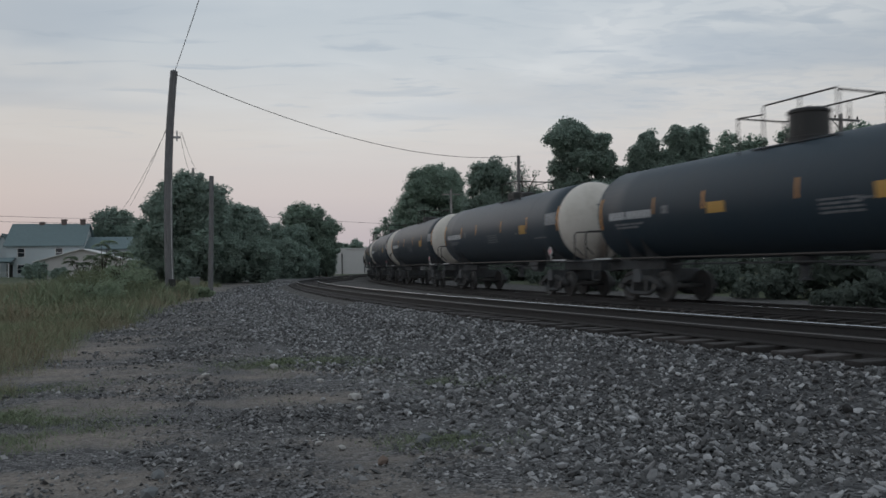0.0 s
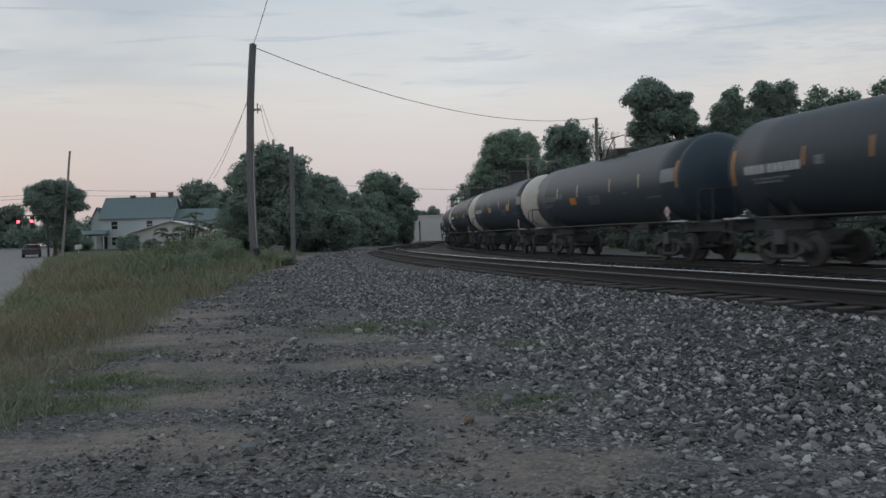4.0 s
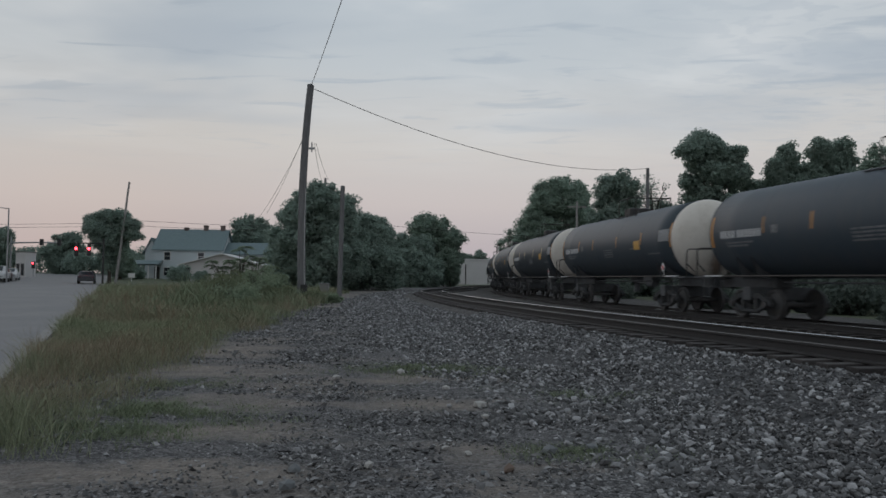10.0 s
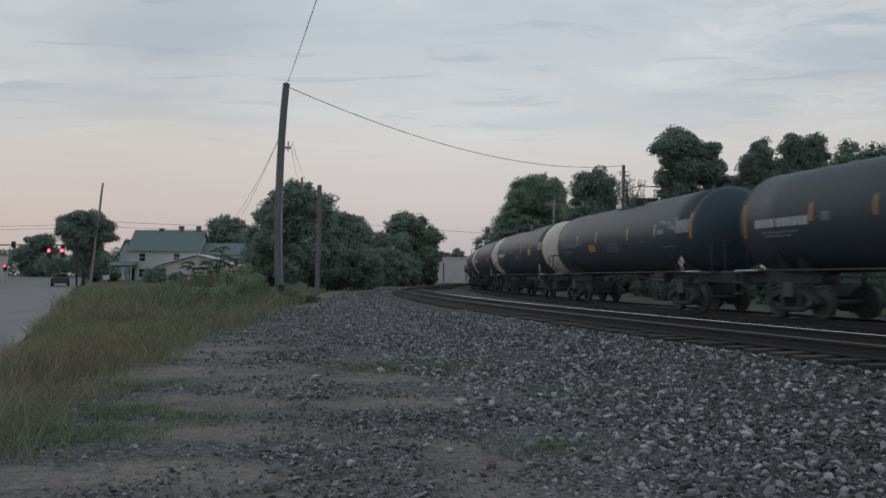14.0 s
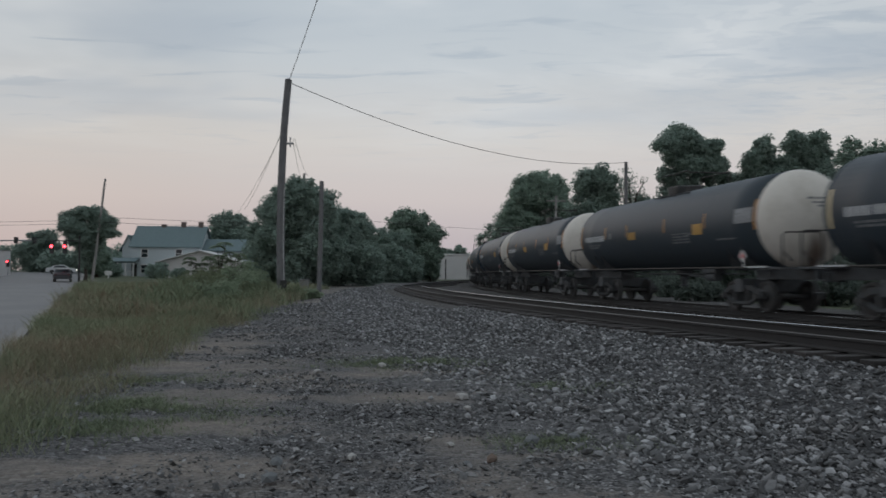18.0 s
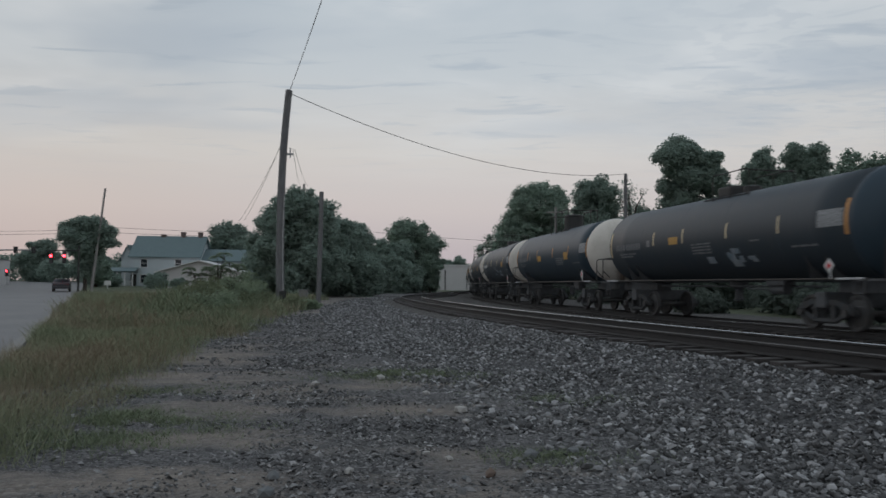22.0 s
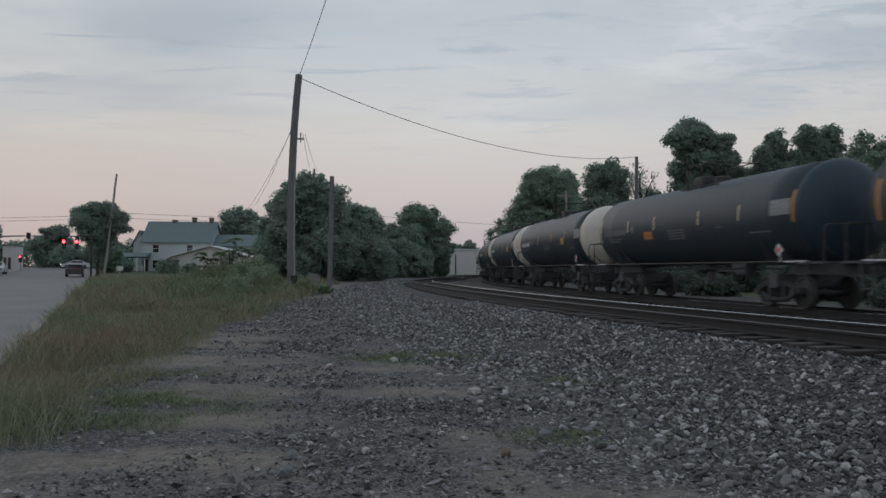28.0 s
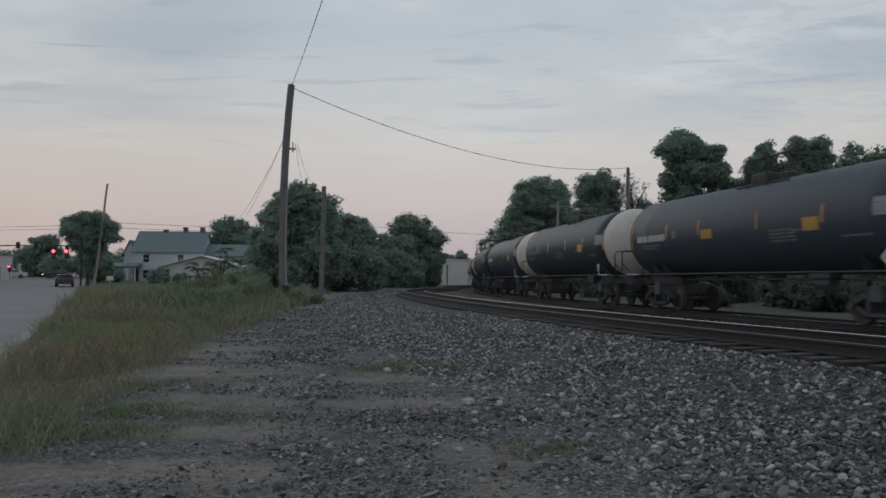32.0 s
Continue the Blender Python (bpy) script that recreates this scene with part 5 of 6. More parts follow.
# ---- poles and cables ----
def pole(x, y, height, r0, r1, lean, label, z=None, name="utility_pole", wood=None):
    z = ground_z(x, y) if z is None else z
    t = thing(name, Matrix.Translation((x, y, z - 0.1)), label, "utility pole")
    bm = bmesh.new()
    n = 8
    rng = random.Random(int(x * 10))
    tube(bm, [(lean[0] * i / n + lean[1] * (i / n) ** 2 + rng.uniform(-0.015, 0.015), 0, (height + 0.1) * i / n) for i in range(n + 1)], [r0 + (r1 - r0) * i / n for i in range(n + 1)], 14)
    part("shaft", bm, wood or M_POLE, t)
    return t


def sag(a, b, drop, n=72):
    a, b = Vector(a), Vector(b)
    return [a.lerp(b, i / n) - Vector((0, 0, 4 * drop * (i / n) * (1 - i / n))) for i in range(n + 1)]


def cable(a, b, drop, r, label):
    bm = bmesh.new()
    tube(bm, sag(a, b, drop), r, 5)
    return tagged(part("overhead_cable", bm, M_WIRE), label, "cable")


CABLE_END = (5.86, -11.00, 13.34)


def build_poles():
    p = pole(-8.03, 45, 11.85, 0.235, 0.19, (-0.57, 0.82), "thick weathered wooden utility pole beside the grass", z=0.38)
    bm = bmesh.new()
    lathe(bm, [(0.18, 11.82), (0.16, 11.95), (0.06, 12.02), (0.01, 12.03)], 12, "z", Matrix.Translation((0.25, 0, 0)))
    part("pole_cap", bm, M_STEEL, p)
    bm = bmesh.new()
    tube(bm, [(0.19, -0.17, 0.0), (0.11, -0.18, 2.0), (0.09, -0.17, 4.2), (0.12, -0.16, 6.1)], 0.018, 6)
    part("cable_conduit", bm, M_CONDUIT, p, "pale conduit running up the pole")
    bm = bmesh.new()
    box(bm, -0.02, 0.32, -0.42, -0.18, 0.25, 0.85, bevel=0.02)
    part("meter_box", bm, M_BLACKBOX, p)
    bm = bmesh.new()
    box(bm, 0.15, 0.57, -0.06, 0.06, 8.35, 8.45); box(bm, 0.36, 0.42, -0.05, 0.05, 8.2, 8.75)
    part("bracket", bm, M_STEEL, p)
    top = Vector((-7.78, 45, 12.1))
    pole(18.3, 75, 11.7, 0.2, 0.15, (0, 0), "wooden utility pole standing behind the train")
    rtop = Vector((18.3, 75, 12.0))
    cable(top, rtop, 1.6, 0.021, "long sagging cable spanning over the tracks")
    cable(top, CABLE_END, 0.9, 0.016, "sagging cable rising from the pole top")
    # thin drops to the street side
    for dz, end in ((9.9, (-16.6, 74, 7.3)), (9.7, (-17.3, 74, 6.9))):
        cable((-7.9, 45, dz), end, 0.35, 0.012, "thin black service wire")
    for k, end in enumerate(((-12.0, 76.5, 10.7), (-11.3, 76.5, 10.7))):
        cable((-7.5 + 0.1 * k, 45, 8.95), end, 0.3, 0.012, "thin black service wire")
    pole(-7.3, 55, 7.5, 0.175, 0.15, (0.12, 0), "short bare wooden pole on the gravel lane", z=0.25)
    # far poles with crossarms
    for x, y, h in ((-11.65, 76.5, 10.6), (-8.2, 108, 8.3), (12.9, 82, 9.2), (-0.6, 118, 5.0)):
        q = pole(x, y, h, 0.15, 0.11, (0, 0), "thin utility pole with a crossarm", wood=M_GREYPOLE)
        if y != 118:
            part("crossarm", boxbm(-0.95, 0.95, -0.05, 0.05, h - 0.5, h - 0.38), M_GREYPOLE, q)
    q = pole(31.6, 46, 10.45, 0.16, 0.12, (0, 0), "wooden pole with a braced crossarm behind the train", wood=M_GREYPOLE)
    arm = Matrix.Translation((0, -0.14, 0)) @ Matrix.Translation((0, 0, -0.45)) @ Matrix.Rotation(radians(10), 4, "Z")
    part("crossarm", boxbm(-1.3, 1.3, -0.06, 0.06, 10.55, 10.68, m=arm), M_POLE, q)
    for sgn in (-1, 1):
        bm = bmesh.new()
        tube(bm, [arm @ Vector((0, 0, 9.9)), arm @ Vector((sgn * 0.75, 0, 10.55))], 0.03, 5)
        part("brace", bm, M_POLE, q)
        for u in (0.55, 1.18):
            bm = bmesh.new()
            lathe(bm, [(0.02, 10.68), (0.02, 10.74), (0.05, 10.75), (0.055, 10.82), (0.03, 10.87), (0.01, 10.88)], 10, "z", Matrix.Translation(arm @ Vector((sgn * u, 0, 0))))
            part("insulator", bm, M_BLACKBOX, q)
    # street pole, leaning
    pole(-38.75, 95, 12.0, 0.17, 0.11, (1.3, 0), "thin leaning wooden street pole", z=0.45, wood=M_GREYPOLE)
    for z in (7.7, 7.3):
        cable((-37.9, 95, z), (-95, 120, z + 1.3), 0.4, 0.02, "thin overhead street wire")
    for a, b in (((-37.9, 95, 8.0), (-8.2, 108, 8.6)), ((-37.9, 95, 7.4), (-11.0, 100, 7.8)), ((-8.2, 108, 8.6), (30, 112, 7.2))):
        cable(a, b, 0.4, 0.02, "far line wire above the trees")


build_poles()


# ---- buildings ----
def gable_block(parent, x0, x1, y0, y1, z0, z1, ridge, along, wall_mat, roof_mat, over=0.35, wname="wall", rname="roof"):
    """A block with a pitched roof in its parent's space."""
    bm = bmesh.new()
    box(bm, x0, x1, y0, y1, z0, z1)
    if along == "x":
        ym = (y0 + y1) / 2
        for x, s in ((x0, 0.12), (x1, -0.12)):
            vs = [bm.verts.new((xx, yy, zz)) for xx in (x, x + s) for yy, zz in ((y0, z1), (y1, z1), (ym, ridge))]
            bm.faces.new(vs[:3]); bm.faces.new(vs[3:][::-1])
            for i in range(3):
                bm.faces.new((vs[i], vs[(i + 1) % 3], vs[3 + (i + 1) % 3], vs[3 + i]))
    else:
        xm = (x0 + x1) / 2
        for y, s in ((y0, 0.12), (y1, -0.12)):
            vs = [bm.verts.new((xx, yy, zz)) for yy in (y, y + s) for xx, zz in ((x0, z1), (x1, z1), (xm, ridge))]
            bm.faces.new(vs[:3]); bm.faces.new(vs[3:][::-1])
            for i in range(3):
                bm.faces.new((vs[i], vs[(i + 1) % 3], vs[3 + (i + 1) % 3], vs[3 + i]))
    part(wname, bm, wall_mat, parent)
    bm = bmesh.new()
    th = 0.16
    if along == "x":
        ym = (y0 + y1) / 2
        k = (ridge - z1) / (ym - y0)
        for ya, sgn in ((y0, -1), (y1, 1)):
            e = ya + sgn * over
            ze = z1 - k * over
            vs = [bm.verts.new(c) for d in (0.02, th) for c in ((x0 - over, e, ze + d), (x1 + over, e, ze + d), (x1 + over, ym, ridge + d), (x0 - over, ym, ridge + d))]
            for q in ((3, 2, 1, 0), (4, 5, 6, 7), (0, 1, 5, 4), (1, 2, 6, 5), (2, 3, 7, 6), (3, 0, 4, 7)):
                bm.faces.new([vs[i] for i in q])
    else:
        xm = (x0 + x1) / 2
        k = (ridge - z1) / (xm - x0)
        for xa, sgn in ((x0, -1), (x1, 1)):
            e = xa + sgn * over
            ze = z1 - k * over
            vs = [bm.verts.new(c) for d in (0.02, th) for c in ((e, y0 - over, ze + d), (e, y1 + over, ze + d), (xm, y1 + over, ridge + d), (xm, y0 - over, ridge + d))]
            for q in ((3, 2, 1, 0), (4, 5, 6, 7), (0, 1, 5, 4), (1, 2, 6, 5), (2, 3, 7, 6), (3, 0, 4, 7)):
                bm.faces.new([vs[i] for i in q])
    bmesh.ops.recalc_face_normals(bm, faces=bm.faces)
    return part(rname, bm, roof_mat, parent)


def window(parent, x, z, w, h, y=0.0):
    """A sash window in a wall that faces -y."""
    bm = bmesh.new()
    for a in ((x - w / 2 - 0.09, x - w / 2, z, z + h), (x + w / 2, x + w / 2 + 0.09, z, z + h), (x - w / 2 - 0.09, x + w / 2 + 0.09, z + h, z + h + 0.1), (x - w / 2 - 0.13, x + w / 2 + 0.13, z - 0.08, z), (x - w / 2, x + w / 2, z + h / 2 - 0.03, z + h / 2 + 0.03)):
        box(bm, a[0], a[1], y - 0.06, y + 0.02, a[2], a[3])
    fr = part("window", bm, M_TRIM, parent)
    part("pane", boxbm(x - w / 2, x + w / 2, y - 0.025, y - 0.005, z, z + h), M_GLASS, fr)


def build_house():
    zb = 0.70
    h = thing("house", Matrix.Translation((-43.0, 132, zb)) @ Matrix.Rotation(radians(3), 4, "Z"), "pale blue two-storey house with a green shingle roof", "house")
    gable_block(h, -4.6, 6.2, 0, 8.5, -0.4, 5.2, 8.5, "x", M_SIDING, M_ROOFGRN)
    gable_block(h, 6.24, 14.6, 1.5, 8.0, -0.4, 4.6, 6.4, "x", M_SIDING, M_ROOFGRN, wname="wing_wall", rname="wing_roof")
    gable_block(h, -6.6, -4.64, 1.8, 6.6, -0.4, 5.0, 6.9, "y", M_SIDING, M_ROOFGRN, wname="gable_wall", rname="gable_roof")
    for x, z in ((-2.5, 3.4), (2.9, 3.4), (-2.5, 0.9)):
        window(h, x, z, 0.95, 1.25)
    for x, z in ((9.0, 2.9), (12.0, 2.9)):
        window(h, x, z, 0.9, 1.1, 1.5)
    for x, y in ((-0.6, 4.25), (2.6, 4.25), (5.4, 4.25)):
        bm = bmesh.new()
        box(bm, x - 0.35, x + 0.35, y - 0.3, y + 0.3, 7.2, 9.35 if x > 0 else 8.95, bevel=0.02)
        box(bm, x - 0.42, x + 0.42, y - 0.37, y + 0.37, 9.15 if x > 0 else 8.75, 9.3 if x > 0 else 8.9)
        part("chimney", bm, M_BRICKCHIM, h)
    # porch
    bm = bmesh.new()
    box(bm, -7.4, -3.4, -2.4, -0.02, 2.5, 2.66)
    vs = [bm.verts.new(c) for c in ((-7.6, -2.6, 2.68), (-3.2, -2.6, 2.68), (-3.2, -0.02, 3.3), (-7.6, -0.02, 3.3))]
    bm.faces.new(vs)
    vs2 = [bm.verts.new(c) for c in ((-7.6, -2.6, 2.60), (-3.2, -2.6, 2.60), (-3.2, -0.02, 3.2), (-7.6, -0.02, 3.2))]
    bm.faces.new(vs2[::-1])
    part("porch_roof", bm, M_ROOFGRN, h)
    part("porch_floor", boxbm(-7.4, -3.4, -2.4, -0.02, -0.3, 0.25), M_TRIM, h)
    for x in (-7.2, -6.0, -4.8, -3.6):
        part("porch_post", boxbm(x - 0.08, x + 0.08, -2.3, -2.14, 0.25, 2.5), M_TRIM, h)
    bm = bmesh.new()
    box(bm, -7.2, -3.6, -2.26, -2.2, 1.05, 1.12)
    for i in range(15):
        box(bm, -7.1 + i * 0.245, -7.06 + i * 0.245, -2.25, -2.21, 0.25, 1.05)
    part("porch_railing", bm, M_TRIM, h)
    part("front_door", boxbm(-4.5, -3.65, -0.06, -0.01, 0.25, 2.25), M_BLACKBOX, h)
    g = thing("garage", Matrix.Translation((-35.0, 126, 0.8)), "cream-sided garage with a low white-trimmed gable", "garage")
    gable_block(g, -6.3, 6.3, 0, 5.5, -0.4, 2.45, 4.15, "y", M_GARAGE, M_TRIM, over=0.5)
    part("garage_door", boxbm(-6.2, -4.9, -0.05, -0.01, 0.05, 2.1), M_BLACKBOX, g)


build_house()


def build_warehouse():
    w = thing("warehouse", Matrix.Translation((0.6, 152, 0.62)) @ Matrix.Rotation(radians(-6), 4, "Z"), "long pale metal-clad warehouse past the bend", "warehouse")
    part("wall", boxbm(0, 13, 0, 24, -0.5, 4.55), M_WAREHOUSE, w)
    bm = bmesh.new()
    box(bm, -0.15, 13.15, -0.15, 24.15, 4.57, 4.80)
    part("roof_edge", bm, M_TRIM, w)
    for i in range(16):
        x = 0.4 + i * 0.77
        part("cladding_rib", boxbm(x - 0.03, x + 0.03, -0.05, -0.003, 0.0, 4.5), M_WAREHOUSE, w)
    part("downpipe", boxbm(2.65, 2.8, -0.2, -0.06, 0, 3.8), M_BLACKBOX, w)
    part("loading_door", boxbm(6.6, 8.4, -0.12, -0.055, 2.0, 3.3), M_BLACKBOX, w)
    part("side_door", boxbm(-1.4, -0.6, -0.6, -0.5, -0.4, 1.9), M_KERB, w)


build_warehouse()


# ---- street: cars, signals, lamps ----
def car(m, paint, label, kind="sedan", lights=False):
    c = thing("car", m, label, "car")
    L, Wd = (4.6, 1.8) if kind == "sedan" else (5.4, 1.95)
    hb, hr = (0.92, 1.45) if kind == "sedan" else (1.1, 1.82)
    if kind == "sedan":
        prof = [(-2.3, 0.32), (-2.3, 0.85), (-2.1, 0.98), (-1.5, 1.02), (-0.95, 1.42), (0.45, 1.45), (1.15, 0.98), (2.1, 0.82), (2.3, 0.6), (2.3, 0.3)]
    else:
        prof = [(-2.7, 0.45), (-2.7, 1.1), (-0.55, 1.12), (-0.5, 1.75), (0.75, 1.82), (1.35, 1.2), (2.55, 1.08), (2.7, 0.8), (2.7, 0.42)]
    bm = bmesh.new()
    n = len(prof)
    rows = []
    for y, ins in ((-Wd / 2, 0.10), (-Wd / 2 + 0.12, 0.0), (Wd / 2 - 0.12, 0.0), (Wd / 2, 0.10)):
        rows.append([bm.verts.new((x * (1 - ins * 0.15), y * (0.80 if z > 1.3 else 1.0), z - ins * 0.3 * (z > 0.7))) for x, z in prof])
    for a, b in zip(rows, rows[1:]):
        for i in range(n):
            bm.faces.new((a[i], a[(i + 1) % n], b[(i + 1) % n], b[i]))
    bm.faces.new(rows[0][::-1]); bm.faces.new(rows[-1])
    bmesh.ops.recalc_face_normals(bm, faces=bm.faces)
    part("body", bm, paint, c)
    # glass
    if kind == "sedan":
        panes = [((-1.46, 1.05), (-1.0, 1.38)), ((0.5, 1.40), (1.1, 1.02))]
    else:
        panes = [((-0.565, 1.2), (-0.525, 1.68)), ((0.82, 1.76), (1.3, 1.26))]
    for (xa, za), (xb, zb) in panes:
        bm = bmesh.new()
        off = 0.03 * (-1 if xa < 0 else 1)
        vs = [bm.verts.new((xa + off, y, za + 0.03)) for y in (-0.62, 0.62)] + [bm.verts.new((xb + off, y, zb + 0.03)) for y in (0.56, -0.56)]
        bm.faces.new(vs)
        part("windscreen" if xa > 0 else "rear_window", bm, M_GLASS, c)
    for sgn in (-1, 1):
        bm = bmesh.new()
        xs = (-1.2, 0.85) if kind == "sedan" else (-0.4, 0.95)
        zt = 1.36 if kind == "sedan" else 1.66
        vs = [bm.verts.new(q) for q in ((xs[0], sgn * (Wd / 2 + 0.004), 1.0), (xs[1], sgn * (Wd / 2 + 0.004), 1.0), (xs[1] - 0.4, sgn * (Wd / 2 * 0.84 + 0.015), zt), (xs[0] + 0.25, sgn * (Wd / 2 * 0.84 + 0.015), zt))]
        bm.faces.new(vs)
        part("side_window", bm, M_GLASS, c)
        part("tail_light", boxbm(-L / 2 - 0.012, -L / 2 + 0.1, sgn * 0.66 - 0.12, sgn * 0.66 + 0.12, 0.72, 0.82), M_TAIL, c)
        part("headlight", boxbm(L / 2 - 0.14, L / 2 + 0.012, sgn * 0.62 - 0.16, sgn * 0.62 + 0.16, 0.56, 0.72), M_HEADL if lights else M_STEEL, c)
    for x in (-L * 0.3, L * 0.3):
        for sgn in (-1, 1):
            bm = bmesh.new()
            lathe(bm, [(0.18, -0.1), (0.33, -0.1), (0.33, 0.1), (0.18, 0.1)], 18, "y", Matrix.Translation((x, sgn * (Wd / 2 - 0.08), 0.33)))
            w = part("wheel", bm, M_TYRE, c)
            bm = bmesh.new()
            lathe(bm, [(0.19, -0.06), (0.19, 0.105), (0.05, 0.09)], 12, "y", Matrix.Translation((x, sgn * (Wd / 2 - 0.08), 0.33)) @ Matrix.Diagonal((1, sgn, 1, 1)))
            part("rim", bm, M_STEEL, w)
    part("bumper", boxbm(-L / 2 - 0.05, -L / 2 + 0.15, -Wd / 2 + 0.1, Wd / 2 - 0.1, 0.35, 0.58, bevel=0.04), paint, c)
    return c


def on_road(along, out, away=True, lift=0.03):
    p = road_pt(along, out)
    ang = math.degrees(math.atan2(ROAD_DIR.y, ROAD_DIR.x)) + (0 if away else 180)
    return pose(p.x, p.y, p.z + lift, 0, 0, ang)


MOVERS = []


def build_street():
    car(on_road(86, 1.9), M_CARDARK, "dark saloon car waiting at the red lights")
    car(on_road(88.8, 11.2, False), M_CARWHITE, "white pickup truck parked along the street", "pickup")
    car(on_road(81.5, 11.9, False), M_CARGREY, "grey saloon car parked along the street")
    car(on_road(97.3, 10.9, False), M_CARWHITE, "pale saloon car parked along the street")
    car(on_road(93.1, 11.3, False), M_CARRED, "maroon saloon car parked along the street")
    # cross traffic at the lights
    for label, paint, way, rows in (("white saloon car crossing at the lights", M_CARWHITE, 1, ((0, 60), (13, 38), (15.5, 16), (16.5, 10.5), (17, 8), (18.5, 0), (20, -13), (32, -14))),
                                    ("pale saloon car turning at the lights", M_CARWHITE, -1, ((0, -14), (26, -13), (28, 3.4), (29, 4.8), (30, 6.2), (31, 8.6), (32, 11.5))),
                                    ("dark saloon car crossing at the lights", M_CARDARK, -1, ((0, -14), (29.5, -13.5), (31, -1), (32, 4.6)))):
        MOVERS.append((car(Matrix.Identity(4), paint, label, lights=True), way, rows))
    # signal mast with a long arm
    mast = thing("traffic_signal", Matrix.Translation((-59.2, 110, 0.5)), "signal mast with a long arm", "traffic signal")
    bm = bmesh.new()
    tube(bm, [(0, 0, -0.3), (0, 0, 6.0)], [0.16, 0.11], 10)
    part("mast_pole", bm, M_STEEL, mast)
    bm = bmesh.new()
    tube(bm, [(0, 0, 5.2), (3.5, 0, 5.3), (7.0, 0, 5.3)], [0.12, 0.09, 0.07], 8)
    part("arm", bm, M_STEEL, mast)
    for x in (4.2, 6.6):
        part("signal_head", boxbm(x - 0.22, x + 0.22, -0.25, 0.1, 4.9, 5.75, bevel=0.03), M_BLACKBOX, mast)
    # gantry with the two lit red signals over the carriageway
    g = thing("signal_gantry", Matrix.Translation((-39.2, 92.5, 0.25)), "signal arm with two lit red signals", "traffic signal")
    bm = bmesh.new()
    tube(bm, [(0, 0, -0.3), (0, 0, 5.4)], [0.12, 0.09], 10)
    part("mast_pole", bm, M_BLACKBOX, g)
    bm = bmesh.new()
    tube(bm, [(0, 0, 4.85), (-3.4, 0, 4.85)], [0.08, 0.05], 8)
    part("arm", bm, M_BLACKBOX, g)
    for x in (-3.0, -1.54):
        hd = part("signal_head", boxbm(x - 0.2, x + 0.2, -0.3, -0.08, 3.4, 4.8, bevel=0.03), M_BLACKBOX, g)
        bm = bmesh.new()
        lathe(bm, [(0.16, -0.31), (0.16, -0.35), (0.11, -0.39), (0.01, -0.41)], 16, "y", Matrix.Translation((x, 0, 4.22)))
        bmesh.ops.recalc_face_normals(bm, faces=bm.faces)
        part("red_lens", bm, M_REDLAMP, hd, "lit red lens")
    s = thing("side_signal", Matrix.Translation((-58.7, 115, 0.4)), "low traffic signal showing red", "traffic signal")
    bm = bmesh.new(); tube(bm, [(0, 0.2, 0), (0, 0.2, 2.6)], 0.06, 8); part("post", bm, M_STEEL, s)
    part("housing", boxbm(-0.2, 0.2, 0.0, 0.3, 1.9, 2.9, bevel=0.03), M_BLACKBOX, s)
    bm = bmesh.new(); lathe(bm, [(0.12, -0.02), (0.12, -0.05), (0.01, -0.08)], 14, "y", Matrix.Translation((0, 0, 2.65))); bmesh.ops.recalc_face_normals(bm, faces=bm.faces)
    part("red_lens", bm, M_REDLAMP, s, "lit red lens")
    # street lamp
    for (x, y, h) in ((-48.8, 90, 8.3), (-50.3, 88, 11.0)):
        l = thing("street_lamp", Matrix.Translation((x, y, ground_z(x, y))), "grey street lamp with a short arm", "street lamp")
        bm = bmesh.new(); tube(bm, [(0, 0, 0), (0, 0, h)], [0.11, 0.07], 8); part("post", bm, M_STEEL, l)
        bm = bmesh.new(); tube(bm, [(0, 0, h - 0.05), (-1.6, 0, h + 0.1)], 0.05, 6); part("arm", bm, M_STEEL, l)
        part("lantern", boxbm(-2.5, -1.5, -0.16, 0.16, h + 0.02, h + 0.2, bevel=0.04), M_KERB, l)
    # small flat-roofed shop by the lights
    b = thing("shop", Matrix.Translation((-64.6, 117, 0.7)), "small pale flat-roofed shop by the crossing", "shop")
    part("wall", boxbm(2.4, 3.8, 0, 3.0, -0.6, 3.9), M_BRICKWALL, b)
    part("parapet", boxbm(2.3, 3.9, -0.1, 3.1, 3.91, 4.05), M_KERB, b)
    for x in (2.75, 3.4):
        part("shop_window", boxbm(x - 0.22, x + 0.22, -0.05, -0.005, 0.6, 2.3), M_GLASS, b)


build_street()


def cross_motion():
    for c, way, keys in MOVERS:
        rows = []
        for t, o in keys:
            p = road_pt(135 - 2 * way, o)
            ang = math.degrees(math.atan2(ROAD_OUT.y, ROAD_OUT.x)) + (180 if way > 0 else 0)
            rows.append((t, pose(p.x, p.y, p.z + 0.05, 0, 0, ang)))
        walk(c, rows)


# ---- loose stones, weeds and grass ----
STONE_V, STONE_F = ICO_V, ICO_F

SMALL_V, SMALL_F = OCTA_V, OCTA_F


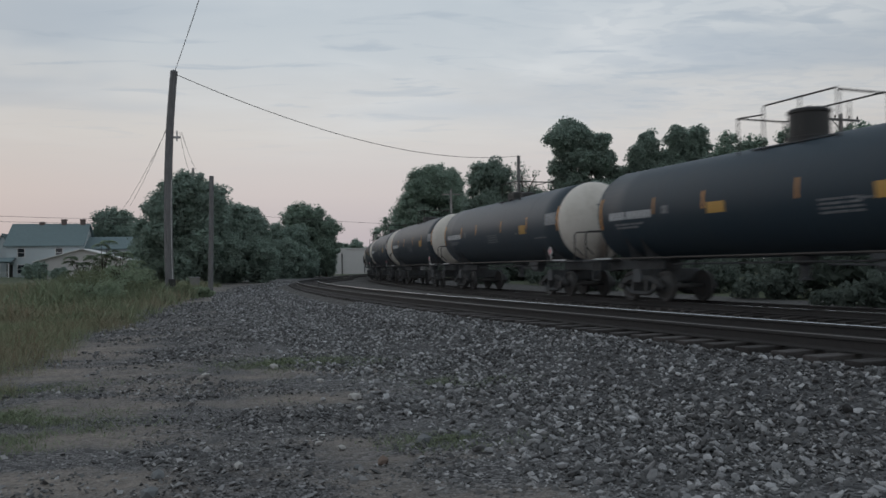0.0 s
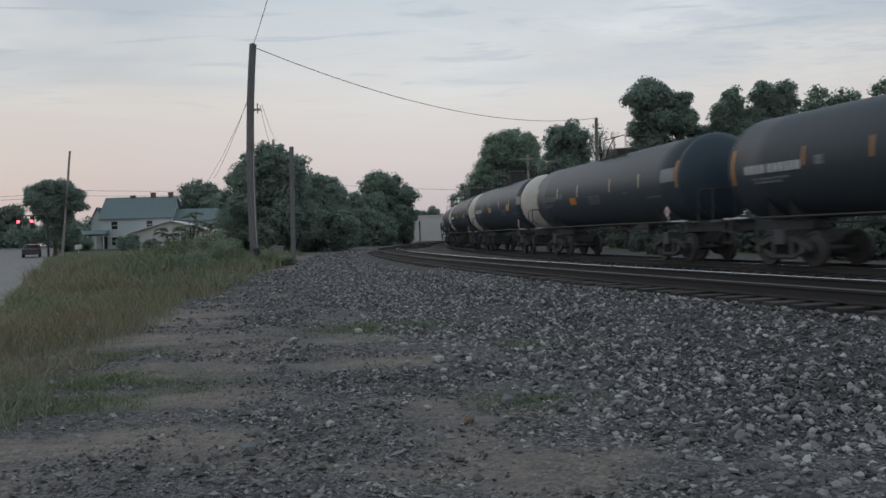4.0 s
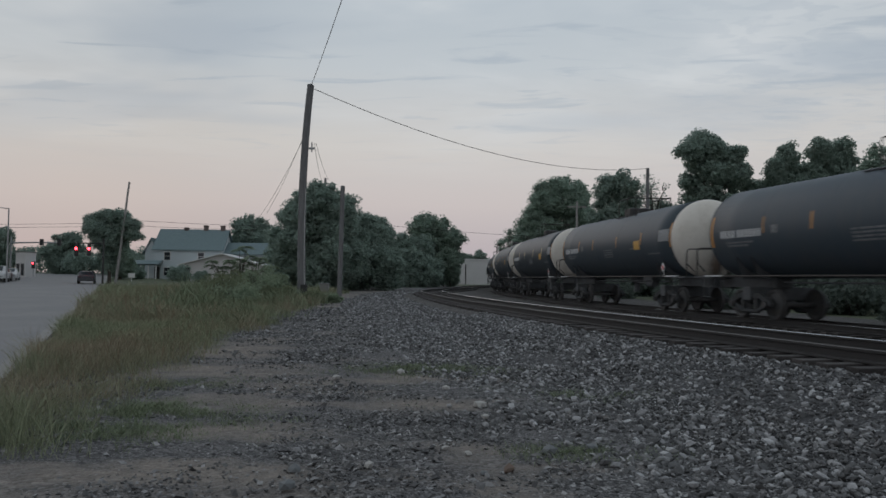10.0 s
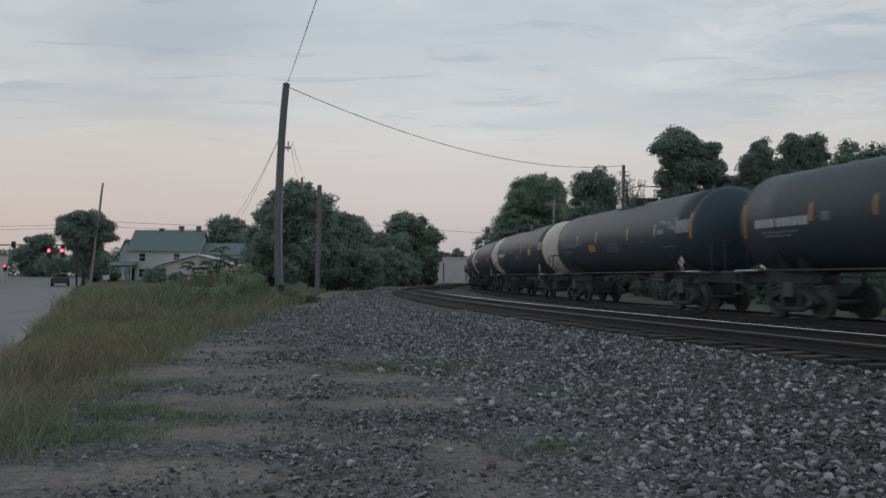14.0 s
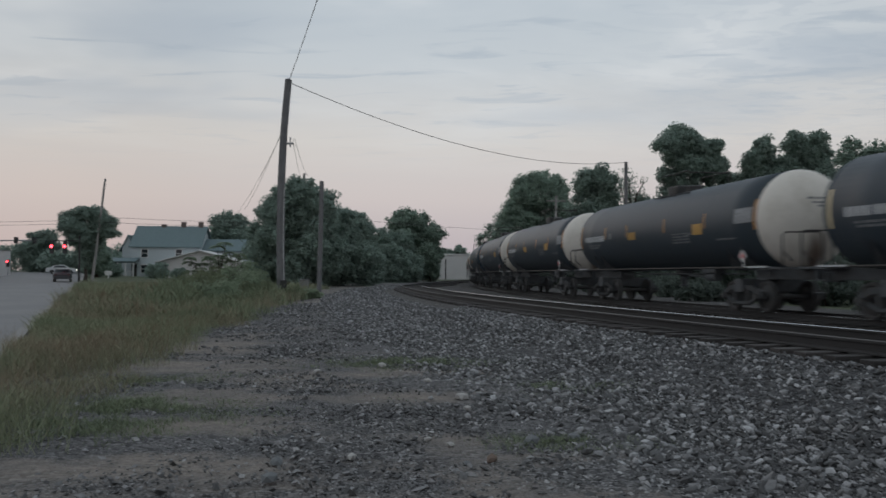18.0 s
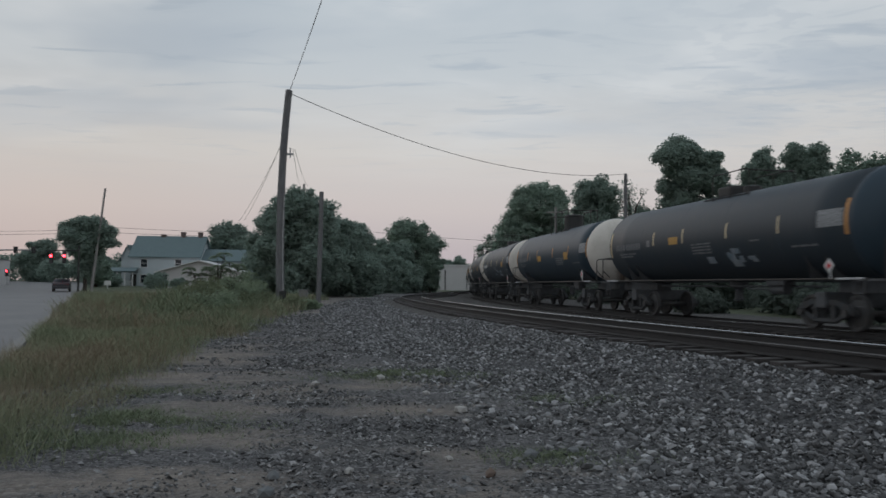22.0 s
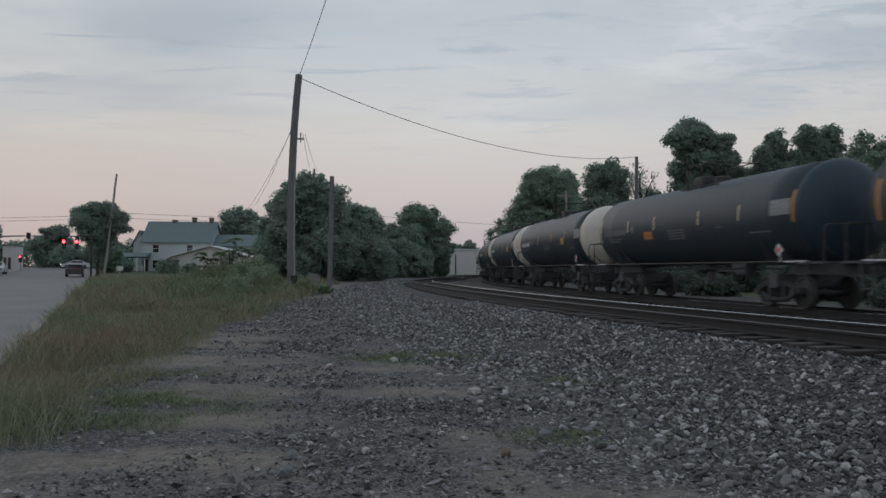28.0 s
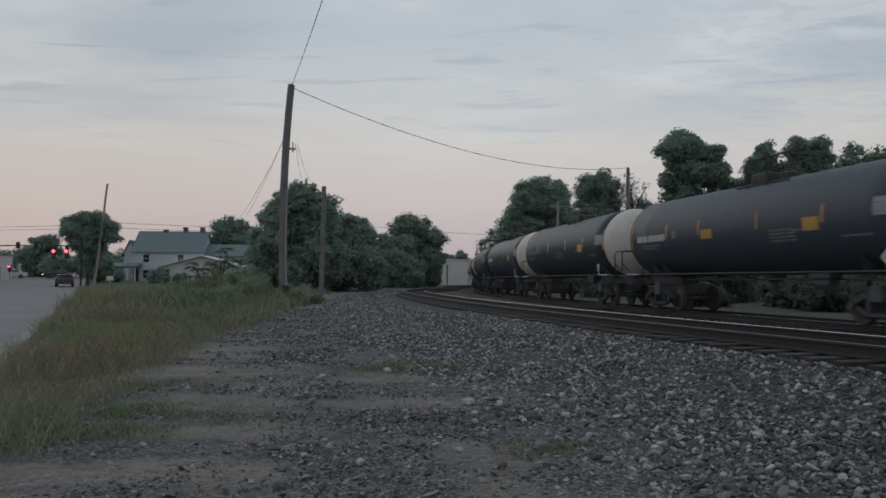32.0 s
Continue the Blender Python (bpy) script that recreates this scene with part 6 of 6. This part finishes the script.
def stones(name, pts, sizes, rng, material, label, flat=0.65, sink=0.2, small=False):
    n = len(pts)
    SV, SF = (SMALL_V, SMALL_F) if small else (STONE_V, STONE_F)
    m = len(SV)
    v = SV[None] * (1 + rng.uniform(-0.32, 0.28, (n, m, 1)))
    v = v * np.stack([rng.uniform(0.75, 1.3, n), rng.uniform(0.6, 1.0, n), flat * rng.uniform(0.7, 1.2, n)], 1)[:, None, :]
    tilt = rng.normal(0, 0.35, (n, 2))
    ang = rng.uniform(0, 6.283, n)
    c, s = np.cos(ang), np.sin(ang)
    v[:, :, 2] += v[:, :, 0] * tilt[:, None, 0] + v[:, :, 1] * tilt[:, None, 1]
    x, y = v[:, :, 0] * c[:, None] - v[:, :, 1] * s[:, None], v[:, :, 0] * s[:, None] + v[:, :, 1] * c[:, None]
    v = np.stack([x, y, v[:, :, 2] + 0.5 - sink], 2) * (sizes / 2)[:, None, None] + pts[:, None, :]
    f = (SF[None] + (np.arange(n) * m)[:, None, None]).reshape(-1, 3)
    ob = mesh_np(name, v.reshape(-1, 3), f, material)
    tagged(ob, label, "stones", kind="stuff")
    return ob


def build_stones():
    rng = np.random.default_rng(5)
    # ballast shoulder along the near track
    pts, sz = [], []
    for n, s_lo, s_hi, r_lo, r_hi, lo, hi in ((20000, -66, -51, 1.2, 5.8, 0.045, 0.095), (23000, -51, -36, 1.2, 5.8, 0.045, 0.095), (14000, -36, -12, 1.9, 5.8, 0.06, 0.11), (3500, -12, 20, 2.1, 5.4, 0.08, 0.15)):
        s = rng.uniform(s_lo, s_hi, n)
        r = R_NEAR + r_lo + (r_hi - r_lo) * rng.uniform(0, 1, n) ** 1.35
        a = s / R_FAR
        r = r - R_NEAR + np.interp(a, POLAR_A[1], POLAR_R[1])
        x, y = CX - r * np.cos(a), CY + r * np.sin(a)
        z = np.array([ground_z(p, q) for p, q in zip(x, y)])
        pts.append(np.stack([x, y, z], 1)); sz.append(rng.uniform(lo, hi, n) * rng.choice([0.6, 0.9, 1.2], n, p=[0.5, 0.42, 0.08]))
    P, S = np.concatenate(pts), np.concatenate(sz)
    big = S > 0.068
    stones("ballast", P[big], S[big], rng, M_STONE, "loose angular grey ballast stones on the track shoulder")
    stones("ballast_chips", P[~big], S[~big], rng, M_STONE, "small grey ballast chips on the track shoulder", small=True)
    # smaller stones all over the lane
    n = 150000
    x = rng.uniform(-7.0, 6.5, n)
    y = 4.0 + 40 * rng.uniform(0, 1, n) ** 1.9
    dens = np.array([noise.noise((p * 0.55, q * 0.4, 7.0)) + 0.6 * noise.noise((p * 1.7, q * 1.3, 2.0)) for p, q in zip(x, y)])
    keep = (dens + rng.uniform(-0.5, 0.5, n) + 0.06 * (x + 1) - 0.75 * np.array([bare(p, q) for p, q in zip(x, y)]) > -0.38) & (x > -5.2 - 0.06 * (y - 8)) & (np.array([grid_r(p, q) for p, q in zip(x, y)]) > R_NEAR + 3.0)
    x, y = x[keep], y[keep]
    z = np.array([ground_z(p, q) for p, q in zip(x, y)])
    size = np.where(rng.uniform(0, 1, len(x)) < 0.08, rng.uniform(0.05, 0.09, len(x)), rng.uniform(0.018, 0.048, len(x))) * (1 + 0.03 * (y - 5))
    stones("lane_gravel", np.stack([x, y, z], 1), size, rng, M_LANE_STONE, "scattered grey stones on the dirt lane", 0.6, 0.2, True)


build_stones()


def build_loose_ballast():
    """The ballast stones nearest the lane, each on its own."""
    rng = np.random.default_rng(77)
    pile = bpy.data.objects["ballast"]
    shapes = []
    for k in range(8):
        v = STONE_V * (1 + rng.uniform(-0.3, 0.28, (12, 1))) * (0.5 * rng.uniform(0.85, 1.25), 0.42, 0.32)
        me = bpy.data.meshes.new("stone")
        me.from_pydata([tuple(p) for p in v], [], [tuple(int(i) for i in f) for f in STONE_F])
        me.materials.append(M_PIECE)
        shapes.append(me)
    for k in range(280):
        s, out = rng.uniform(-63, -47), rng.uniform(3.2, 6.4)
        a = s / R_FAR
        r = out + float(np.interp(a, POLAR_A[1], POLAR_R[1]))
        x, y = CX - r * math.cos(a), CY + r * math.sin(a)
        size = rng.uniform(0.05, 0.105)
        ob = new("stone", shapes[k % 8])
        ob.parent = pile
        ob.matrix_world = pose(x, y, ground_z(x, y) + size * 0.3, rng.uniform(-20, 20), rng.uniform(-20, 20), rng.uniform(0, 360)) @ Matrix.Diagonal((size, size, size, 1))


build_loose_ballast()


def blades(name, cx, cy, n, spread, height, rng, material, label, inside=None, wide=0.012, lean=0.35, soft=False):
    x = cx + (rng.normal(0, 0.55, n) if soft else rng.uniform(-1, 1, n)) * spread[0]
    y = cy + (rng.normal(0, 0.55, n) if soft else rng.uniform(-1, 1, n)) * spread[1]
    if soft:
        k = np.array([noise.noise((p * 2.2, q * 2.2, 4.0)) for p, q in zip(x, y)]) + rng.uniform(-0.35, 0.35, n) > -0.05
        x, y = x[k], y[k]
    if inside is not None:
        k = np.array([inside(p, q) for p, q in zip(x, y)])
        x, y = x[k], y[k]
    n = len(x)
    z = np.array([ground_z(p, q) for p, q in zip(x, y)]) - 0.01
    lift = np.array([noise.noise((p * 0.45, q * 0.3, 1.5)) + 0.6 * noise.noise((p * 1.5, q * 1.2, 6.5)) for p, q in zip(x, y)])
    h = height * rng.uniform(0.4, 1.2, n) * np.clip(0.8 + 0.85 * lift, 0.25, 1.9)
    a = rng.uniform(0, 6.283, n)
    w = wide * (1 + 0.05 * np.maximum(y - 8, 0))
    dx, dy = np.cos(a) * w, np.sin(a) * w
    lx, ly = rng.normal(0, lean, n) * h, rng.normal(0, lean, n) * h
    v = np.stack([np.stack([x - dx, y - dy, z], 1), np.stack([x + dx, y + dy, z], 1),
                  np.stack([x + dx * 0.7 + lx * 0.4, y + dy * 0.7 + ly * 0.4, z + h * 0.6], 1), np.stack([x - dx * 0.7 + lx * 0.4, y - dy * 0.7 + ly * 0.4, z + h * 0.6], 1),
                  np.stack([x + lx, y + ly, z + h], 1)], 1).reshape(-1, 3)
    i = np.arange(n) * 5
    f = np.concatenate([np.stack([i, i + 1, i + 2], 1), np.stack([i, i + 2, i + 3], 1), np.stack([i + 3, i + 2, i + 4], 1)])
    return tagged(mesh_np(name, v, f, material), label, "grass", kind="stuff")


def sumac(x, y, h, seed):
    """A shrub of leaning stems, each crowned with arching fronds of paired leaflets."""
    rng = np.random.default_rng(seed)
    t = thing("sumac", Matrix.Translation((x, y, ground_z(x, y) - 0.02)), "light green sumac shrub with arching fronds", "shrub")
    bm = bmesh.new()
    V = []
    for k in range(16):
        a, out, top = rng.uniform(0, 6.28), rng.uniform(0.08, 0.5) * h, h * rng.uniform(0.3, 0.9)
        tip = np.array([math.cos(a) * out, math.sin(a) * out, top])
        tube(bm, [(0, 0, 0), tuple(tip * (0.35, 0.35, 0.5)), tuple(tip)], [0.035, 0.025, 0.015], 6)
        for q in range(20):
            b, length = rng.uniform(0, 6.28), rng.uniform(0.5, 0.9) * (0.32 + 0.1 * h)
            d = np.array([math.cos(b), math.sin(b), 0.0])
            side = np.array([-d[1], d[0], 0.0])
            rise = rng.uniform(0.2, 0.6)
            for i in range(1, 13):
                u = i / 12
                c = tip + d * length * u + np.array([0, 0, length * (rise * u - 0.75 * u * u)])
                w = 0.32 * length * (1 - 0.6 * abs(u - 0.45))
                for sgn in (-1, 1):
                    V += [c - d * 0.04, c + d * 0.05, c + side * sgn * w + d * 0.06 - np.array([0, 0, 0.3 * w])]
    part("stem", bm, M_BARK, t)
    n = len(V) // 3
    mesh_np("foliage", np.array(V), np.arange(n * 3).reshape(n, 3), M_LEAF[2], t)
    return t


def grass_edge(y):
    """x of the line where the grass gives way to gravel."""
    pts = ((5, -3.6), (7, -3.6), (10, -4.0), (14.3, -4.7), (19, -5.5), (24, -5.5), (38, -6.6), (46, -7.0), (60, -8.5))
    for (a, p), (b, q) in zip(pts, pts[1:]):
        if y <= b:
            return p + (q - p) * max(0, (y - a)) / (b - a)
    return pts[-1][1]


def build_grass():
    rng = np.random.default_rng(9)

    def field(p, q):
        e = grass_edge(q) + 0.55 * noise.noise((p * 0.8, q * 0.8, 2.0)) + 0.3 * noise.noise((p * 2.3, q * 2.3, 5.0))
        d = (Vector((p, q, 0)) - ROAD_EDGE).dot(ROAD_OUT)
        thin = min(1.0, max(0.0, (e + 0.5 - p) / 1.1))
        return d < -0.05 + 0.12 * noise.noise((p * 3, q * 3, 1.0)) and rng.uniform() < thin
    blades("dry_grass", -9, 16, 170000, (7, 9.5), 0.34, rng, M_GRASS, "tall dry brown and green roadside grass", field, 0.003, 0.6)
    blades("far_grass", -17, 46, 110000, (13, 22), 0.52, rng, M_GRASS, "tall dry grass between street and lane", field, 0.0045, 0.55)

    def seeding(p, q):
        return field(p, q) and noise.noise((p * 0.3, q * 0.16, 9.0)) + rng.uniform(-0.3, 0.3) > 0.12
    blades("seeding_grass", -9.5, 19, 30000, (6, 10), 0.5, rng, M_SEED, "thin reddish-brown seeding grass stems", seeding, 0.0022, 0.4)
    blades("seeding_grass", -14, 38, 22000, (9, 14), 0.66, rng, M_SEED, "thin reddish-brown seeding grass stems", seeding, 0.0035, 0.4)
    for i, (x, y, s) in enumerate(((-0.6, 13.2, 1.3), (0.6, 10.6, 1.0), (1.5, 10.9, 0.8), (-3.1, 8.6, 1.0), (-0.1, 13.4, 0.8), (-3.7, 7.7, 1.0), (-3.3, 9.3, 0.8), (-4.1, 11.2, 0.9), (1.2, 7.2, 0.5))):
        blades("weed_patch", x, y, 5200 if x < -2 else 3000, (s * 1.3, s * 0.75), 0.075 if x < -2 else 0.06, rng, M_WEED, "low green weeds on the gravel", None, 0.004, 0.8, True)
    # tufts and shrubs round the pole
    L0, L1, L2 = M_LEAF
    for i, (x, y, h, w) in enumerate(((-9.4, 43, 1.6, 2.4), (-8.5, 41.5, 1.0, 2.0), (-10.6, 45, 2.1, 2.8), (-7.2, 43, 0.7, 1.5), (-9.8, 38, 1.1, 2.2), (-11.6, 42, 1.5, 2.6), (-6.5, 44.5, 0.5, 1.3), (-12.8, 47, 1.8, 2.8))):
        bush(x, y, h, w, 80 + i, (L2, M_SCRUB)[i % 2], "leafy green bush round the pole", 2600, 0.055)
    for i, (x, y, h) in enumerate(((-15.3, 60, 4.1), (-13.9, 59, 3.2), (-16.6, 61, 2.7), (-12.4, 56, 2.2))):
        sumac(x, y, h, 90 + i)
    for i, (x, y, h, w) in enumerate(((-40.2, 121, 2.4, 4.0), (-47.5, 124, 2.0, 3.0), (-48.5, 120, 3.0, 4.0), (-36.0, 119, 1.7, 2.6))):
        bush(x, y, h, w, 95 + i, L0, "round dark green garden shrub", 1300, 0.18)
    for i, (x, y, h, w) in enumerate(((-10.8, 41, 1.0, 1.8), (-11.8, 37, 0.7, 2.0), (-9.2, 36, 0.6, 1.5), (-12.6, 43, 1.1, 2.0), (-10.2, 33, 0.6, 1.6), (-8.4, 40, 0.7, 1.3), (-13.5, 52, 1.4, 2.4),
                                      (-11.5, 50, 1.4, 2.2), (-9.8, 45, 1.1, 1.6), (-7.9, 36, 0.5, 1.2), (-7.4, 29, 0.5, 1.3), (-6.6, 24, 0.4, 1.1), (-9.4, 28, 0.5, 1.6), (-7.6, 42, 0.6, 1.0))):
        blades("weed_clump", x, y, 1500, (w, w * 0.8), h, rng, M_WEED, "tall leafy green weeds in the long grass", None, 0.009, 0.5, True)
    # dark hedge behind the train track
    for i in range(26):
        p, a = line_at(-70 + i * 3.6, -10 - (i % 3) * 2.0)
        bush(p.x, p.y, 2.3 + 0.35 * (i % 4), 5.0, 150 + i, M_HEDGE, "dense dark hedge behind the train track", 1000, 0.24)
    for i in range(6):
        bush(-64 + i * 3.6, 142 + (i % 2) * 3, 4.2, 5.5, 180 + i, L0, "dark tree belt past the crossing", 1500, 0.26)
    # thin weeds behind the train
    for i in range(10):
        p, a = line_at(-62 + i * 6.5, -6 - (i % 3) * 1.5)
        bush(p.x, p.y, 0.9 + 0.3 * (i % 3), 3.2, 130 + i, M_HEDGE, "low green weeds behind the train track", 1200, 0.13)


build_grass()


# ---- small things by the far lane ----
def build_small():
    c = thing("bollard", Matrix.Translation((-8.6, 112, 0.62)), "small white post at the lane's end", "post")
    bm = bmesh.new(); tube(bm, [(0, 0, 0), (0, 0, 1.1)], 0.1, 8); part("post", bm, M_TRIM, c)
    c = thing("bollard", Matrix.Translation((-5.9, 112, 0.62)), "small white post at the lane's end", "post")
    bm = bmesh.new(); tube(bm, [(0, 0, 0), (0, 0, 1.3)], 0.12, 8); part("post", bm, M_TRIM, c)
    c = thing("utility_cabinet", Matrix.Translation((-8.6, 57, 0.28)), "grey weathered utility cabinet by the pole", "cabinet")
    part("body", boxbm(-0.3, 0.3, -0.25, 0.25, 0, 0.8, bevel=0.03), M_KERB, c)
    part("lid", boxbm(-0.36, 0.36, -0.3, 0.3, 0.81, 0.86, bevel=0.02), M_STEEL, c)
    s = thing("kerb_sign", Matrix.Translation((-43.5, 112, 0.7)), "small white sign on the lawn", "sign")
    part("board", boxbm(-0.45, 0.45, -0.03, 0.03, 0.5, 1.1), M_TRIM, s)
    part("leg", boxbm(-0.04, 0.04, -0.02, 0.02, 0, 0.5), M_TRIM, s)


    # pale litter by the rails
    for x, y, s in ((13.8, 44.3, 0.17), (4.36, 34.2, 0.14)):
        l = thing("litter", Matrix.Translation((x, y, ground_z(x, y) + 0.01)), "crumpled white scrap beside the rails", "litter")
        bm = bmesh.new()
        bmesh.ops.create_icosphere(bm, subdivisions=2, radius=s)
        for v in bm.verts:
            v.co *= 1 + 0.35 * noise.noise(v.co * 9)
            v.co.z = max(0, v.co.z * 0.6 + s * 0.3)
        part("scrap", bm, M_PLACARD, l)


build_small()


# ---- single stones that stand out on the lane ----
def build_single_stones():
    rng = np.random.default_rng(31)
    pale = mat("pale_limestone", (0.42, 0.41, 0.39), 0.9, var=[(14, 0.4, 0.7, (0.27, 0.26, 0.25), 0.6)])
    brown = mat("brown_stone", (0.17, 0.125, 0.10), 0.9, var=[(18, 0.4, 0.7, (0.11, 0.085, 0.075), 0.6)])
    slate = mat("grey_slate", (0.17, 0.18, 0.185), 0.9, var=[(16, 0.4, 0.7, (0.11, 0.115, 0.12), 0.6)])
    for x, y, s, m, label in ((0.5, 6.4, 0.105, brown, "rounded brown stone on the dirt lane"), (0.3, 6.3, 0.06, slate, "dark small stone on the dirt lane"),
                              (-1.6, 11.9, 0.12, pale, "pale angular stone on the gravel"), (0.0, 11.0, 0.10, pale, "pale angular stone on the gravel"),
                              (0.4, 9.6, 0.14, pale, "pale angular stone on the gravel"), (0.43, 8.8, 0.09, pale, "small pale stone on the gravel"),
                              (-0.6, 6.5, 0.08, pale, "small pale stone on the gravel"), (-1.1, 5.8, 0.12, slate, "flat grey stone on the gravel"),
                              (0.0, 7.2, 0.07, pale, "small pale stone on the gravel"), (-1.15, 6.3, 0.10, slate, "flat grey stone on the gravel"),
                              (0.9, 7.1, 0.12, slate, "flat grey stone on the gravel"), (-0.7, 12.7, 0.13, pale, "pale angular stone on the gravel"),
                              (1.3, 7.3, 0.10, slate, "flat grey stone on the gravel"), (0.2, 7.0, 0.06, pale, "small pale stone on the gravel")):
        v = STONE_V * (1 + rng.uniform(-0.25, 0.25, (12, 1))) * (s * 0.62, s * 0.5, s * 0.38)
        a = rng.uniform(0, 6.28)
        v = np.stack([v[:, 0] * math.cos(a) - v[:, 1] * math.sin(a), v[:, 0] * math.sin(a) + v[:, 1] * math.cos(a), v[:, 2] + s * 0.2], 1)
        ob = mesh_np("stone", v, STONE_F, m)
        ob.matrix_world = Matrix.Translation((x, y, ground_z(x, y) + 0.012))
        tagged(ob, label, "stone")


build_single_stones()


def motions():
    train_motion()
    cross_motion()


motions()
